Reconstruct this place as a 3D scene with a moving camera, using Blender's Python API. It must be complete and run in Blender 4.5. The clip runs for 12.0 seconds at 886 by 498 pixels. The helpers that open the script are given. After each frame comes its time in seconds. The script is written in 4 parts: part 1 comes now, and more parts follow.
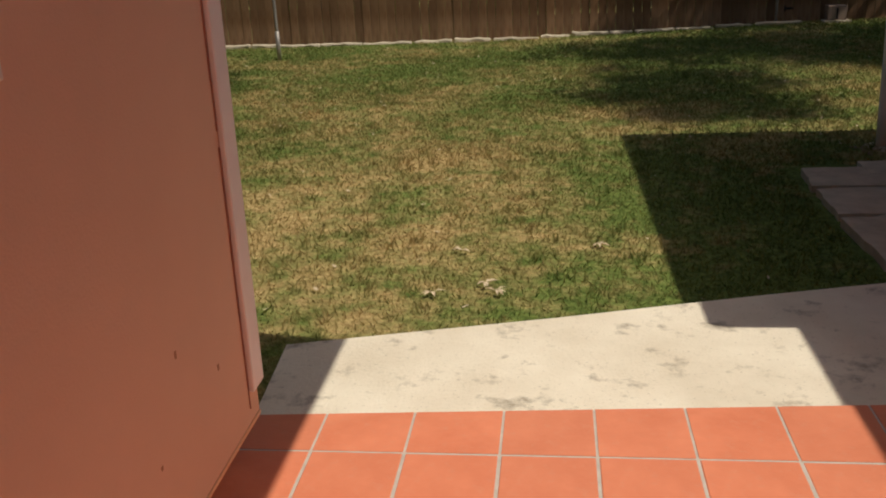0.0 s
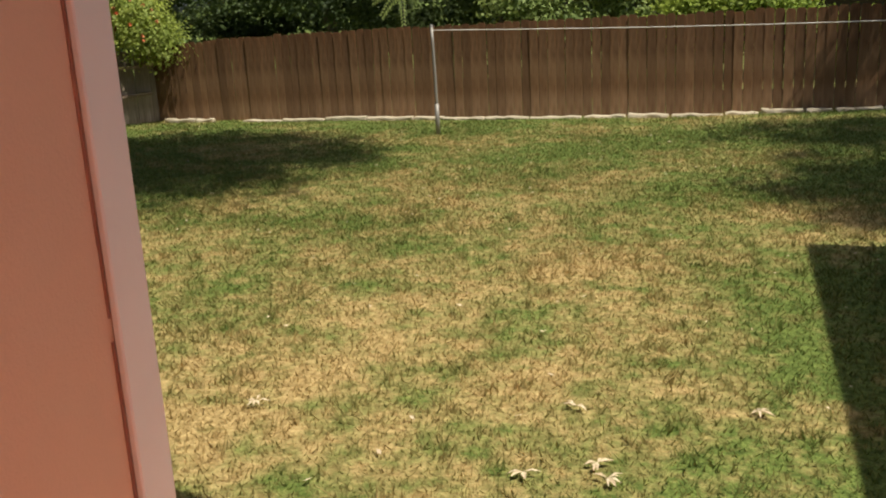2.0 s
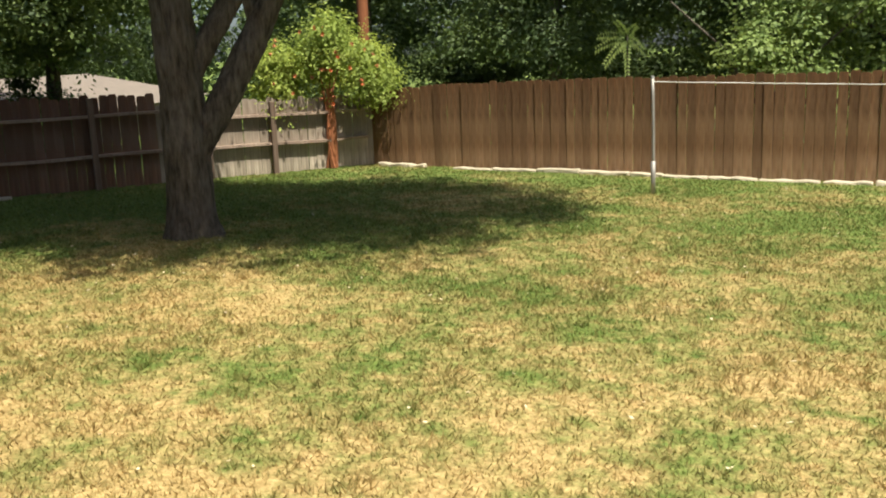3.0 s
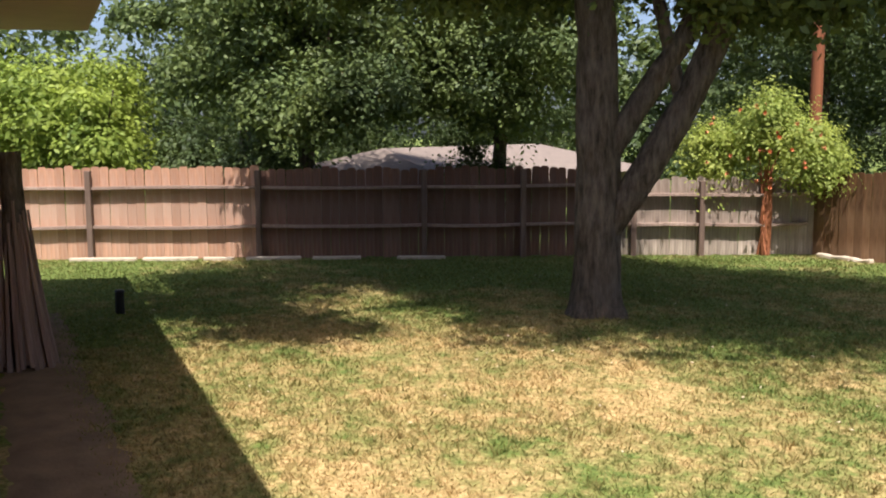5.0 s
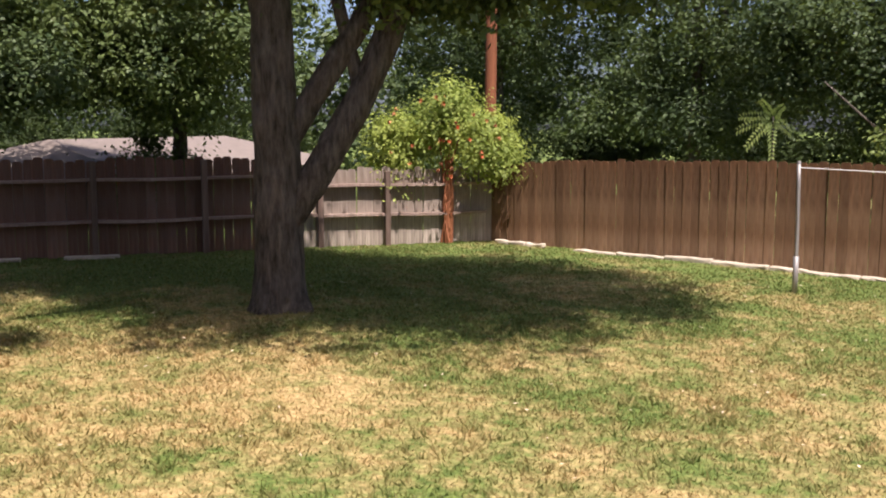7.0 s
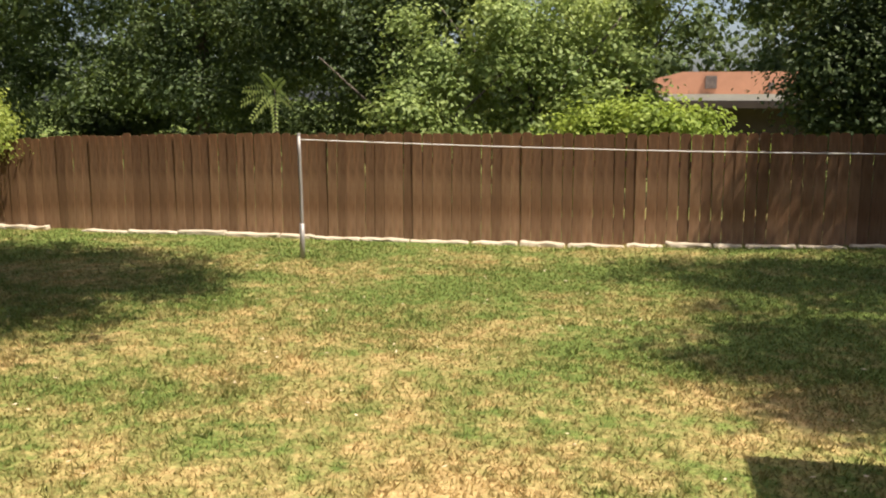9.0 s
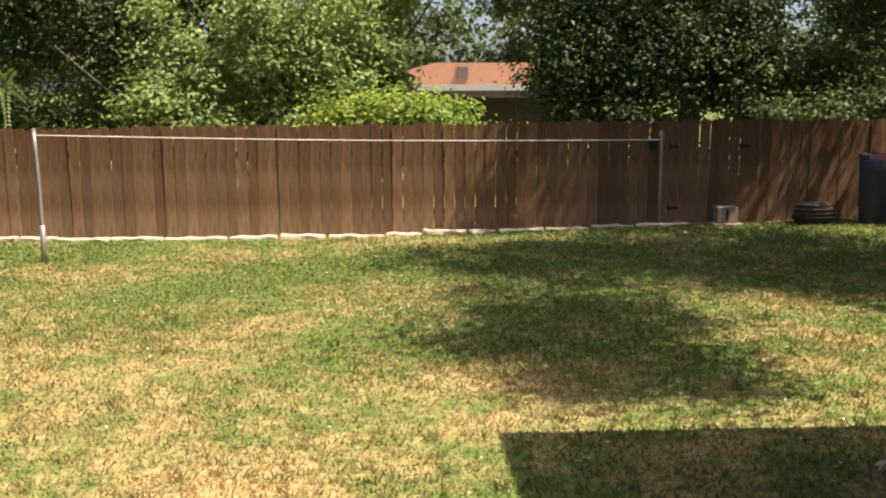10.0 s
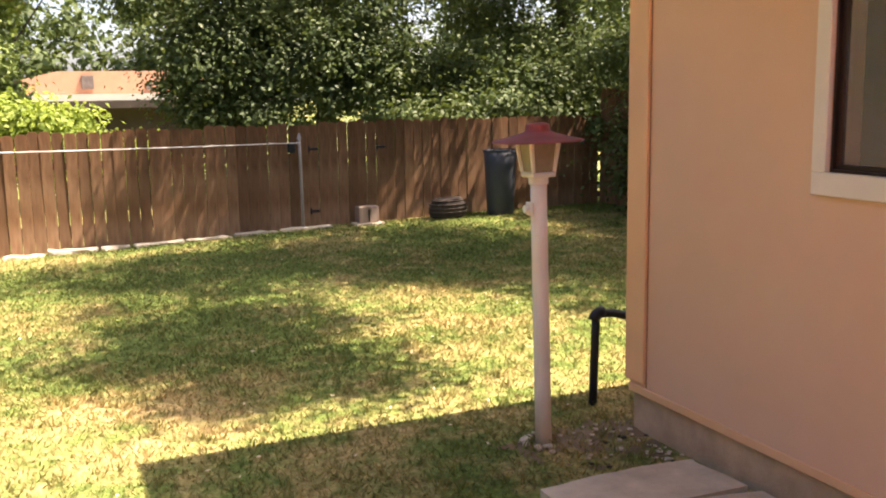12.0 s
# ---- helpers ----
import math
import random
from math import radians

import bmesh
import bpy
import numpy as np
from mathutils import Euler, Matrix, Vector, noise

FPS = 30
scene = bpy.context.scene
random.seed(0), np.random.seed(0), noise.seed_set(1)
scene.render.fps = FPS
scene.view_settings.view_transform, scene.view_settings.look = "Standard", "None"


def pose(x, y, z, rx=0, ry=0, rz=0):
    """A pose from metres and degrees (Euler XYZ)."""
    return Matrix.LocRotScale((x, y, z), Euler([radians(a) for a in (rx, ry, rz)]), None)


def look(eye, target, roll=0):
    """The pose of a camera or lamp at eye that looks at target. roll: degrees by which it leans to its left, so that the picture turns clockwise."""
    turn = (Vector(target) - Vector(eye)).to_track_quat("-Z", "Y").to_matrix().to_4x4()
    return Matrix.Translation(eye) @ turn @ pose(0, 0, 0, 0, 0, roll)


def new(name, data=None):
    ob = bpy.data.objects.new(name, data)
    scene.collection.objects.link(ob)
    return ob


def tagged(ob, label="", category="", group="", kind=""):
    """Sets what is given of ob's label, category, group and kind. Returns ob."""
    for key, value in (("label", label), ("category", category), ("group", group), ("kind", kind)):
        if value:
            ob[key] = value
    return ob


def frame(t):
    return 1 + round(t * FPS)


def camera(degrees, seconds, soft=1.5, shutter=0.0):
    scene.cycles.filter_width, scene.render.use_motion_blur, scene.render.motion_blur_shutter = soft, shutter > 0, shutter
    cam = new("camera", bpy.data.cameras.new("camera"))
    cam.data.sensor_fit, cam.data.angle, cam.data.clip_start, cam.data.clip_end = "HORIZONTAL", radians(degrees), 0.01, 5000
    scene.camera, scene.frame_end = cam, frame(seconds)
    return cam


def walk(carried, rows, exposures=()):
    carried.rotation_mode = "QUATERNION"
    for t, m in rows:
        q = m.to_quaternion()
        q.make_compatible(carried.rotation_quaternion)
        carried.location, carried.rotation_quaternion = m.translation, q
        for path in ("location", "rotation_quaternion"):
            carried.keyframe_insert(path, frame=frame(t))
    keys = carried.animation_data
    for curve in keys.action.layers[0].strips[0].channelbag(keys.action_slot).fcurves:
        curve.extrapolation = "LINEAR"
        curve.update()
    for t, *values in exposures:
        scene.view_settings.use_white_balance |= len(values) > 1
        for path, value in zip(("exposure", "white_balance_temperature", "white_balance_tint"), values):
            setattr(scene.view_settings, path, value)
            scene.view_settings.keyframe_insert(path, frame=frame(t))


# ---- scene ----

# ---- camera and walk: seconds, x, y, z, pitch, roll, yaw ----
cam = camera(49.9, 12.0, soft=2.0)
PATH = [
    (0.0, 0.197, -2.881, 1.848, -19.13, 2.57, 7.18),
    (0.5, 0.255, -2.707, 1.824, -18.51, 3.32, 9.13),
    (1.0, 0.309, -2.445, 1.847, -17.69, 4.10, 11.90),
    (1.5, 0.328, -2.028, 1.825, -16.17, 4.00, 15.06),
    (2.0, 0.390, -1.613, 1.856, -14.92, 3.00, 18.56),
    (2.5, 0.473, -1.239, 1.939, -13.74, 2.10, 24.35),
    (3.0, 0.364, -0.668, 1.884, -11.78, 2.07, 32.34),
    (3.5, 0.390, -0.469, 1.967, -10.24, 2.15, 41.40),
    (3.7, 0.393, -0.390, 2.010, -9.76, 2.21, 44.79),
    (5.3, 0.212, 0.043, 1.907, -6.79, 0.04, 59.21),
    (5.5, 0.168, 0.099, 1.899, -6.78, 0.02, 58.39),
    (6.0, 0.016, 0.274, 1.866, -6.80, -0.06, 53.81),
    (6.5, -0.005, 0.369, 1.848, -6.97, -0.11, 47.14),
    (7.0, 0.047, 0.371, 1.847, -7.30, -0.08, 40.43),
    (7.2, 0.089, 0.364, 1.848, -7.44, -0.07, 37.84),
    (8.8, 0.180, 0.370, 1.906, -8.96, -0.16, 15.00),
    (9.0, 0.198, 0.392, 1.902, -9.07, -0.05, 12.11),
    (9.5, 0.229, 0.425, 1.896, -9.36, 0.05, 4.79),
    (10.0, 0.263, 0.422, 1.914, -9.65, 0.16, -2.09),
    (10.5, 0.312, 0.513, 1.880, -9.76, 0.57, -8.08),
    (11.0, 0.335, 0.583, 1.860, -9.75, 0.74, -13.35),
    (11.5, 0.371, 0.649, 1.845, -9.64, 1.08, -18.20),
    (12.0, 0.405, 0.696, 1.814, -9.24, 1.01, -23.09),
]
walk(cam, [(t, pose(x, y, z, 90 + p, 0, yw) @ pose(0, 0, 0, 0, 0, -rl)) for t, x, y, z, p, rl, yw in PATH],
     exposures=((0.0, -0.45, 6500, 10), (1.0, -0.48, 6500, 10), (1.7, -0.2, 6500, 8), (2.2, 0.5, 6450, 4), (2.7, 0.85, 6400, 2), (3.5, 0.88, 6300, 5), (5.4, 1.02, 6000, 20),
                (7.0, 0.92, 6000, 23), (9.3, 0.95, 6600, 12), (10.3, 1.3, 6600, 17), (11.0, 1.94, 6850, 20), (12.0, 2.17, 7050, 22)))

# ---- world and sun ----
SUN = Vector((0.45, -0.20, 1.0)).normalized()
world = bpy.data.worlds.new("sky")
scene.world = world
world.use_nodes = True
wn = world.node_tree.nodes
sky = wn.new("ShaderNodeTexSky")
sky.sky_type = "NISHITA"
sky.sun_disc = False
sky.air_density, sky.dust_density, sky.ozone_density = 0.8, 3.0, 0.6
sky.sun_elevation = math.asin(SUN.z)
sky.sun_rotation = math.atan2(SUN.x, SUN.y)
wn["Background"].inputs["Strength"].default_value = 0.095
world.node_tree.links.new(sky.outputs[0], wn["Background"].inputs["Color"])
sun_data = bpy.data.lights.new("sun", "SUN")
sun_data.energy, sun_data.angle, sun_data.color = 4.6, radians(0.53), (1.0, 0.92, 0.79)
sun = new("sun", sun_data)
sun.matrix_world = look(SUN * 60, (0, 0, 0))

# ---- material helpers ----
def nodes_of(name, rough=0.8, metal=0.0, spec=0.3):
    m = bpy.data.materials.new(name)
    m.use_nodes = True
    nt = m.node_tree
    b = nt.nodes["Principled BSDF"]
    b.inputs["Roughness"].default_value = rough
    b.inputs["Metallic"].default_value = metal
    b.inputs["Specular IOR Level"].default_value = spec
    return m, nt, b


def noise_fac(nt, scale, detail=4.0, rough=0.6, lo=0.35, hi=0.65, stretch=(1, 1, 1), seed=0.0, coord="Object"):
    tc = nt.nodes.new("ShaderNodeTexCoord")
    mp = nt.nodes.new("ShaderNodeMapping")
    mp.inputs["Scale"].default_value = stretch
    mp.inputs["Location"].default_value = (seed, seed * 0.7, seed * 1.3)
    n = nt.nodes.new("ShaderNodeTexNoise")
    n.inputs["Scale"].default_value = scale
    n.inputs["Detail"].default_value = detail
    n.inputs["Roughness"].default_value = rough
    r = nt.nodes.new("ShaderNodeMapRange")
    r.inputs["From Min"].default_value = lo
    r.inputs["From Max"].default_value = hi
    nt.links.new(tc.outputs[coord], mp.inputs["Vector"])
    nt.links.new(mp.outputs[0], n.inputs["Vector"])
    nt.links.new(n.outputs["Fac"], r.inputs["Value"])
    return r.outputs[0]


def mix(nt, fac, a, b, blend="MIX"):
    m = nt.nodes.new("ShaderNodeMix")
    m.data_type, m.blend_type = "RGBA", blend
    for s, v in ((m.inputs[0], fac), (m.inputs[6], a), (m.inputs[7], b)):
        if hasattr(v, "is_output"):
            nt.links.new(v, s)
        elif isinstance(v, tuple):
            s.default_value = (*v, 1.0)
        else:
            s.default_value = v
    return m.outputs[2]


def mult(nt, a, k):
    m = nt.nodes.new("ShaderNodeMath")
    m.operation = "MULTIPLY"
    nt.links.new(a, m.inputs[0])
    if hasattr(k, "is_output"):
        nt.links.new(k, m.inputs[1])
    else:
        m.inputs[1].default_value = k
    return m.outputs[0]


def bump(nt, b, fac, strength=0.3, dist=0.01):
    n = nt.nodes.new("ShaderNodeBump")
    n.inputs["Strength"].default_value = strength
    n.inputs["Distance"].default_value = dist
    nt.links.new(fac, n.inputs["Height"])
    nt.links.new(n.outputs[0], b.inputs["Normal"])


def object_random(nt):
    return nt.nodes.new("ShaderNodeObjectInfo").outputs["Random"]


def island_random(nt):
    return nt.nodes.new("ShaderNodeNewGeometry").outputs["Random Per Island"]


def plain(name, colour, dark=0.75, scale=6.0, rough=0.75, metal=0.0, spec=0.3, grain=60.0, bumps=0.2, stretch=(1, 1, 1), vary=0.0, coord="Object"):
    """One surface colour with stains at two sizes and a fine relief."""
    m, nt, b = nodes_of(name, rough, metal, spec)
    low = tuple(c * dark for c in colour)
    c = mix(nt, noise_fac(nt, scale, lo=0.3, hi=0.7, stretch=stretch, coord=coord), low, colour)
    g = noise_fac(nt, grain, lo=0.25, hi=0.75, stretch=stretch, seed=3.0, coord=coord)
    c = mix(nt, mult(nt, g, 0.25), c, low)
    if vary:
        c = mix(nt, mult(nt, object_random(nt), vary), c, tuple(v * 0.55 for v in colour))
    nt.links.new(c, b.inputs["Base Color"])
    bump(nt, b, g, bumps, 0.004)
    return m


def lawn_paint(nt, blade):
    """Green turf with straw-dry patches; the same pattern for the soil and the blades."""
    big = noise_fac(nt, 0.42, 3, 0.55, 0.40, 0.60, seed=4.2)
    mid = noise_fac(nt, 2.1, 5, 0.65, 0.36, 0.62, seed=1.7)
    fine = noise_fac(nt, 22.0, 3, 0.7, 0.35, 0.68, seed=8.0)
    dry = mix(nt, fine, (0.31, 0.215, 0.085), (0.60, 0.445, 0.205))
    green = mix(nt, fine, (0.06, 0.105, 0.020), (0.195, 0.26, 0.062))
    if not blade:
        dry = mix(nt, 0.15, dry, (0.20, 0.14, 0.06))
        green = mix(nt, 0.2, green, (0.12, 0.11, 0.04))
    tc = nt.nodes.new("ShaderNodeTexCoord")
    sep = nt.nodes.new("ShaderNodeSeparateXYZ")
    nt.links.new(tc.outputs["Object"], sep.inputs[0])

    def ramp(axis, lo, hi, v0, v1):
        r = nt.nodes.new("ShaderNodeMapRange")
        r.interpolation_type = "SMOOTHSTEP"
        for k, v in (("From Min", lo), ("From Max", hi), ("To Min", v0), ("To Max", v1)):
            r.inputs[k].default_value = v
        nt.links.new(sep.outputs[axis], r.inputs["Value"])
        return r.outputs[0]

    def add(a1, b1):
        m = nt.nodes.new("ShaderNodeMath")
        m.operation = "ADD"
        nt.links.new(a1, m.inputs[0])
        nt.links.new(b1, m.inputs[1])
        return m.outputs[0]

    small = noise_fac(nt, 7.0, 4, 0.7, 0.34, 0.66, seed=11.0)
    total = add(add(mult(nt, big, 0.30), mult(nt, mid, 0.40)), mult(nt, small, 0.42))
    total = add(total, ramp("Y", 3.0, 9.0, 0.14, -0.14))
    total = add(total, mult(nt, ramp("X", -0.6, 1.4, 0.0, -0.5), ramp("Y", 2.2, 5.5, 1.0, 0.0)))
    total = add(total, ramp("X", -7.0, -12.0, 0.0, -0.25))
    along = nt.nodes.new("ShaderNodeMath")
    along.operation = "MULTIPLY_ADD"
    along.inputs[1].default_value = 0.15
    nt.links.new(sep.outputs["X"], along.inputs[0])
    nt.links.new(sep.outputs["Y"], along.inputs[2])
    strip = nt.nodes.new("ShaderNodeMapRange")
    for k, v in (("From Min", 1.2), ("From Max", 2.5), ("To Min", -0.26), ("To Max", 0.0)):
        strip.inputs[k].default_value = v
    nt.links.new(along.outputs[0], strip.inputs["Value"])
    total = add(total, mult(nt, strip.outputs[0], ramp("X", -5.0, -8.0, 0.0, 1.0)))
    clampn = nt.nodes.new("ShaderNodeMapRange")
    clampn.inputs["From Min"].default_value, clampn.inputs["From Max"].default_value = 0.35, 0.95
    nt.links.new(total, clampn.inputs["Value"])
    return mix(nt, clampn.outputs[0], green, dry), fine


LAWN, nt, b = nodes_of("lawn_soil", 0.95, 0, 0.1)
c, fine = lawn_paint(nt, False)
nt.links.new(c, b.inputs["Base Color"])
bump(nt, b, fine, 0.6, 0.02)
BLADE, nt, b = nodes_of("grass_blade", 0.7, 0, 0.2)
c, fine = lawn_paint(nt, True)
c = mix(nt, mult(nt, island_random(nt), 0.3), c, (0.42, 0.34, 0.14))
nt.links.new(c, b.inputs["Base Color"])
thin = nt.nodes.new("ShaderNodeBsdfTranslucent")
nt.links.new(c, thin.inputs["Color"])
both = nt.nodes.new("ShaderNodeMixShader")
both.inputs[0].default_value = 0.52
nt.links.new(b.outputs[0], both.inputs[1])
nt.links.new(thin.outputs[0], both.inputs[2])
nt.links.new(both.outputs[0], nt.nodes["Material Output"].inputs["Surface"])


def leaf_material(name, light, deep, through_light=0.35, rough=0.55):
    """Every leaf its own green, whole boughs a little yellower or bluer."""
    m, nt, b = nodes_of(name, rough, 0, 0.25)
    c = mix(nt, island_random(nt), deep, light)
    bough = noise_fac(nt, 0.9, 3, 0.6, 0.38, 0.64, seed=6.0)
    c = mix(nt, mult(nt, bough, 0.45), c, (light[0] * 1.25, light[1] * 1.12, light[2] * 0.8))
    cool = noise_fac(nt, 0.45, 2, 0.5, 0.48, 0.66, seed=21.0)
    c = mix(nt, mult(nt, cool, 0.4), c, (deep[0] * 0.9, deep[1], deep[2] * 1.35))
    nt.links.new(c, b.inputs["Base Color"])
    tr = nt.nodes.new("ShaderNodeBsdfTranslucent")
    warm = mix(nt, 0.35, c, (0.25, 0.32, 0.03))
    nt.links.new(warm, tr.inputs["Color"])
    ms = nt.nodes.new("ShaderNodeMixShader")
    ms.inputs[0].default_value = through_light
    nt.links.new(b.outputs[0], ms.inputs[1])
    nt.links.new(tr.outputs[0], ms.inputs[2])
    nt.links.new(ms.outputs[0], nt.nodes["Material Output"].inputs["Surface"])
    return m


LEAF_DARK = leaf_material("leaf_dark_green", (0.092, 0.13, 0.045), (0.036, 0.060, 0.023), 0.25)
LEAF_ELM = leaf_material("leaf_elm", (0.185, 0.245, 0.085), (0.045, 0.075, 0.025), 0.25)
LEAF_MID = leaf_material("leaf_mid_green", (0.24, 0.31, 0.09), (0.09, 0.14, 0.035), 0.35)
LEAF_PRIVET = leaf_material("leaf_privet", (0.33, 0.41, 0.14), (0.12, 0.18, 0.05), 0.35)
LEAF_TREE = leaf_material("leaf_shade_tree", (0.15, 0.21, 0.06), (0.05, 0.08, 0.024), 0.2)
LEAF_LIGHT = leaf_material("leaf_bright_green", (0.36, 0.45, 0.09), (0.12, 0.19, 0.03), 0.45)
LEAF_VINE = leaf_material("leaf_vine", (0.45, 0.52, 0.13), (0.17, 0.24, 0.05), 0.45)
FLOWER = plain("orange_flower", (0.78, 0.30, 0.14), 0.7, 20, 0.6)
BARK, nt, b = nodes_of("bark", 0.95, 0, 0.1)
ridges = noise_fac(nt, 17, 6, 0.72, 0.34, 0.68, (1, 1, 0.2))
c = mix(nt, ridges, (0.045, 0.037, 0.029), (0.215, 0.18, 0.14))
c = mix(nt, mult(nt, noise_fac(nt, 2.2, 3, 0.6, 0.5, 0.75, seed=5), 0.35), c, (0.30, 0.26, 0.225))
nt.links.new(c, b.inputs["Base Color"])
bump(nt, b, ridges, 0.8, 0.03)


def wood(name, pale, deep, streak=0.5, rough=0.85, weather=None, splash=None):
    """Fence board: streaks along the grain, each board a little different."""
    m, nt, b = nodes_of(name, rough, 0, 0.2)
    s = noise_fac(nt, 26, 5, 0.65, 0.3, 0.7, (1, 1, 0.045), coord="Object")
    st = noise_fac(nt, 3.0, 4, 0.6, 0.38, 0.68, (1, 1, 0.35), seed=2.0)
    c = mix(nt, s, deep, pale)
    c = mix(nt, mult(nt, st, streak), c, deep)
    if weather:
        c = mix(nt, mult(nt, noise_fac(nt, 2.4, 5, 0.65, 0.44, 0.68, (1, 1, 0.3), seed=9.0), 0.85), c, weather)
    if splash:
        tc = nt.nodes.new("ShaderNodeTexCoord")
        sep = nt.nodes.new("ShaderNodeSeparateXYZ")
        nt.links.new(tc.outputs["Object"], sep.inputs[0])
        up = nt.nodes.new("ShaderNodeMapRange")
        up.inputs["From Min"].default_value, up.inputs["From Max"].default_value = 0.55, 0.02
        nt.links.new(sep.outputs["Z"], up.inputs["Value"])
        c = mix(nt, mult(nt, mult(nt, up.outputs[0], noise_fac(nt, 7, 4, 0.6, 0.3, 0.65, (1, 1, 0.3), seed=14.0)), 0.8), c, splash)
    r = nt.nodes.new("ShaderNodeMapRange")
    nt.links.new(object_random(nt), r.inputs["Value"])
    r.inputs["To Min"].default_value, r.inputs["To Max"].default_value = 0.0, 0.5
    c = mix(nt, r.outputs[0], c, tuple(v * 0.6 for v in deep))
    nt.links.new(c, b.inputs["Base Color"])
    bump(nt, b, s, 0.35, 0.004)
    return m


WOOD_BACK = wood("stained_brown_board", (0.265, 0.135, 0.062), (0.082, 0.039, 0.018), weather=(0.30, 0.185, 0.105), splash=(0.42, 0.27, 0.17))
# side fence: sunlit boards coloured lighter than those under the trees
WOOD_SIDE = wood("weathered_cedar_board", (0.60, 0.35, 0.22), (0.36, 0.19, 0.115), weather=(0.46, 0.36, 0.29))
# weathered boards with the deep tree shade worked into a darker colour
WOOD_SHADED = wood("shaded_weathered_board", (0.31, 0.165, 0.105), (0.125, 0.066, 0.045), 0.7, weather=(0.20, 0.15, 0.12))
WOOD_GREY = wood("grey_weathered_board", (0.64, 0.54, 0.44), (0.24, 0.185, 0.14), 0.7, weather=(0.15, 0.115, 0.09))
WOOD_RAIL = wood("fence_rail_wood", (0.45, 0.34, 0.27), (0.26, 0.18, 0.14))
WOOD_POST = wood("fence_post_wood", (0.24, 0.17, 0.13), (0.12, 0.08, 0.06))
WOOD_RED = wood("reddish_post_wood", (0.42, 0.16, 0.07), (0.22, 0.08, 0.04))
STUCCO = plain("salmon_painted_siding", (0.76, 0.515, 0.365), 0.88, 0.9, 0.72, grain=110, bumps=0.25)
TRIM = plain("pale_pink_trim_paint", (0.87, 0.85, 0.81), 0.94, 3.0, 0.6, grain=80, bumps=0.12)
TRIM_TAN = plain("salmon_trim_paint", (0.80, 0.50, 0.29), 0.9, 3.0, 0.6, grain=80, bumps=0.12)
CRACK = plain("red_brown_sealant", (0.44, 0.22, 0.155), 0.7, 10, 0.9)
SEAL = plain("brown_painted_seam", (0.46, 0.25, 0.15), 0.8, 10, 0.9)
WHITE = plain("white_window_paint", (0.78, 0.74, 0.68), 0.9, 5.0, 0.5, bumps=0.08)
BRONZE = plain("bronze_sash", (0.05, 0.035, 0.03), 0.8, 10, 0.4, metal=0.4, bumps=0.05)
# near-black: the gloom of an unlit room put into the colour
UNLIT_ROOM = plain("unlit_room", (0.035, 0.032, 0.035), 0.6, 2.0, 0.9)
FOUND = plain("rough_concrete_footing", (0.56, 0.43, 0.30), 0.6, 4.0, 0.95, grain=50, bumps=0.6)
SOFFIT = plain("beige_soffit", (0.50, 0.40, 0.30), 0.85, 2.0, 0.8)
SHINGLE = plain("brown_shingle", (0.16, 0.13, 0.11), 0.6, 7.0, 0.95)
GROUT = plain("grey_grout", (0.60, 0.54, 0.47), 0.7, 12, 0.95, bumps=0.5)
STONE = plain("pale_edging_stone", (0.60, 0.51, 0.38), 0.7, 9.0, 0.9, grain=40, bumps=0.6, vary=0.35)
FLAG = plain("worn_concrete_paver", (0.68, 0.565, 0.42), 0.62, 5.0, 0.9, grain=45, bumps=0.5, vary=0.2)
POLE = plain("weathered_steel_pole", (0.40, 0.37, 0.34), 0.7, 8, 0.55, metal=0.5, stretch=(1, 1, 0.2))
CORD = plain("pale_cord", (0.70, 0.66, 0.60), 0.85, 40, 0.8)
LAMPPAINT = plain("chipped_white_paint", (0.84, 0.79, 0.70), 0.85, 7, 0.55, stretch=(1, 1, 0.4), bumps=0.15)
LAMPRED = plain("faded_red_paint", (0.33, 0.085, 0.08), 0.7, 9, 0.6, bumps=0.15)
LAMPGLASS = plain("amber_ribbed_glass", (0.30, 0.25, 0.17), 0.8, 30, 0.25, spec=0.5)
BLACK = plain("black_pipe_paint", (0.018, 0.018, 0.022), 0.7, 15, 0.45, bumps=0.1)
GREY_BIN = plain("dark_grey_plastic", (0.06, 0.066, 0.078), 0.8, 6, 0.5)
ROCK = plain("brown_rock", (0.075, 0.058, 0.047), 0.55, 6, 0.95, grain=25, bumps=0.8)
ROOF_GREY = plain("pale_grey_roof", (0.23, 0.185, 0.15), 0.8, 3, 0.9)
ROOF_PALE = plain("pale_sheet_roof", (0.52, 0.48, 0.43), 0.85, 3, 0.9)
# very dark brown: shade below the porch roof given as colour
EAVE_SHADE = plain("eave_shaded_wall", (0.06, 0.045, 0.036), 0.7, 3, 0.9)
ROOF_TAN = plain("orange_tan_wall", (0.46, 0.235, 0.14), 0.85, 3, 0.9)
DRYLEAF = plain("dry_curled_leaf", (0.74, 0.60, 0.41), 0.7, 30, 0.8)
SOIL = plain("bare_soil", (0.25, 0.175, 0.105), 0.6, 4, 0.98, grain=35, bumps=0.7)

TILE, nt, b = nodes_of("terracotta_tile", 0.55, 0, 0.4)
c = mix(nt, noise_fac(nt, 5, 4, 0.6, 0.3, 0.7), (0.66, 0.20, 0.10), (0.78, 0.265, 0.14))
c = mix(nt, mult(nt, object_random(nt), 0.35), c, (0.55, 0.20, 0.11))
c = mix(nt, mult(nt, noise_fac(nt, 30, 4, 0.7, 0.55, 0.8), 0.4), c, (0.62, 0.33, 0.22))
nt.links.new(c, b.inputs["Base Color"])
bump(nt, b, noise_fac(nt, 40, 3), 0.12, 0.004)

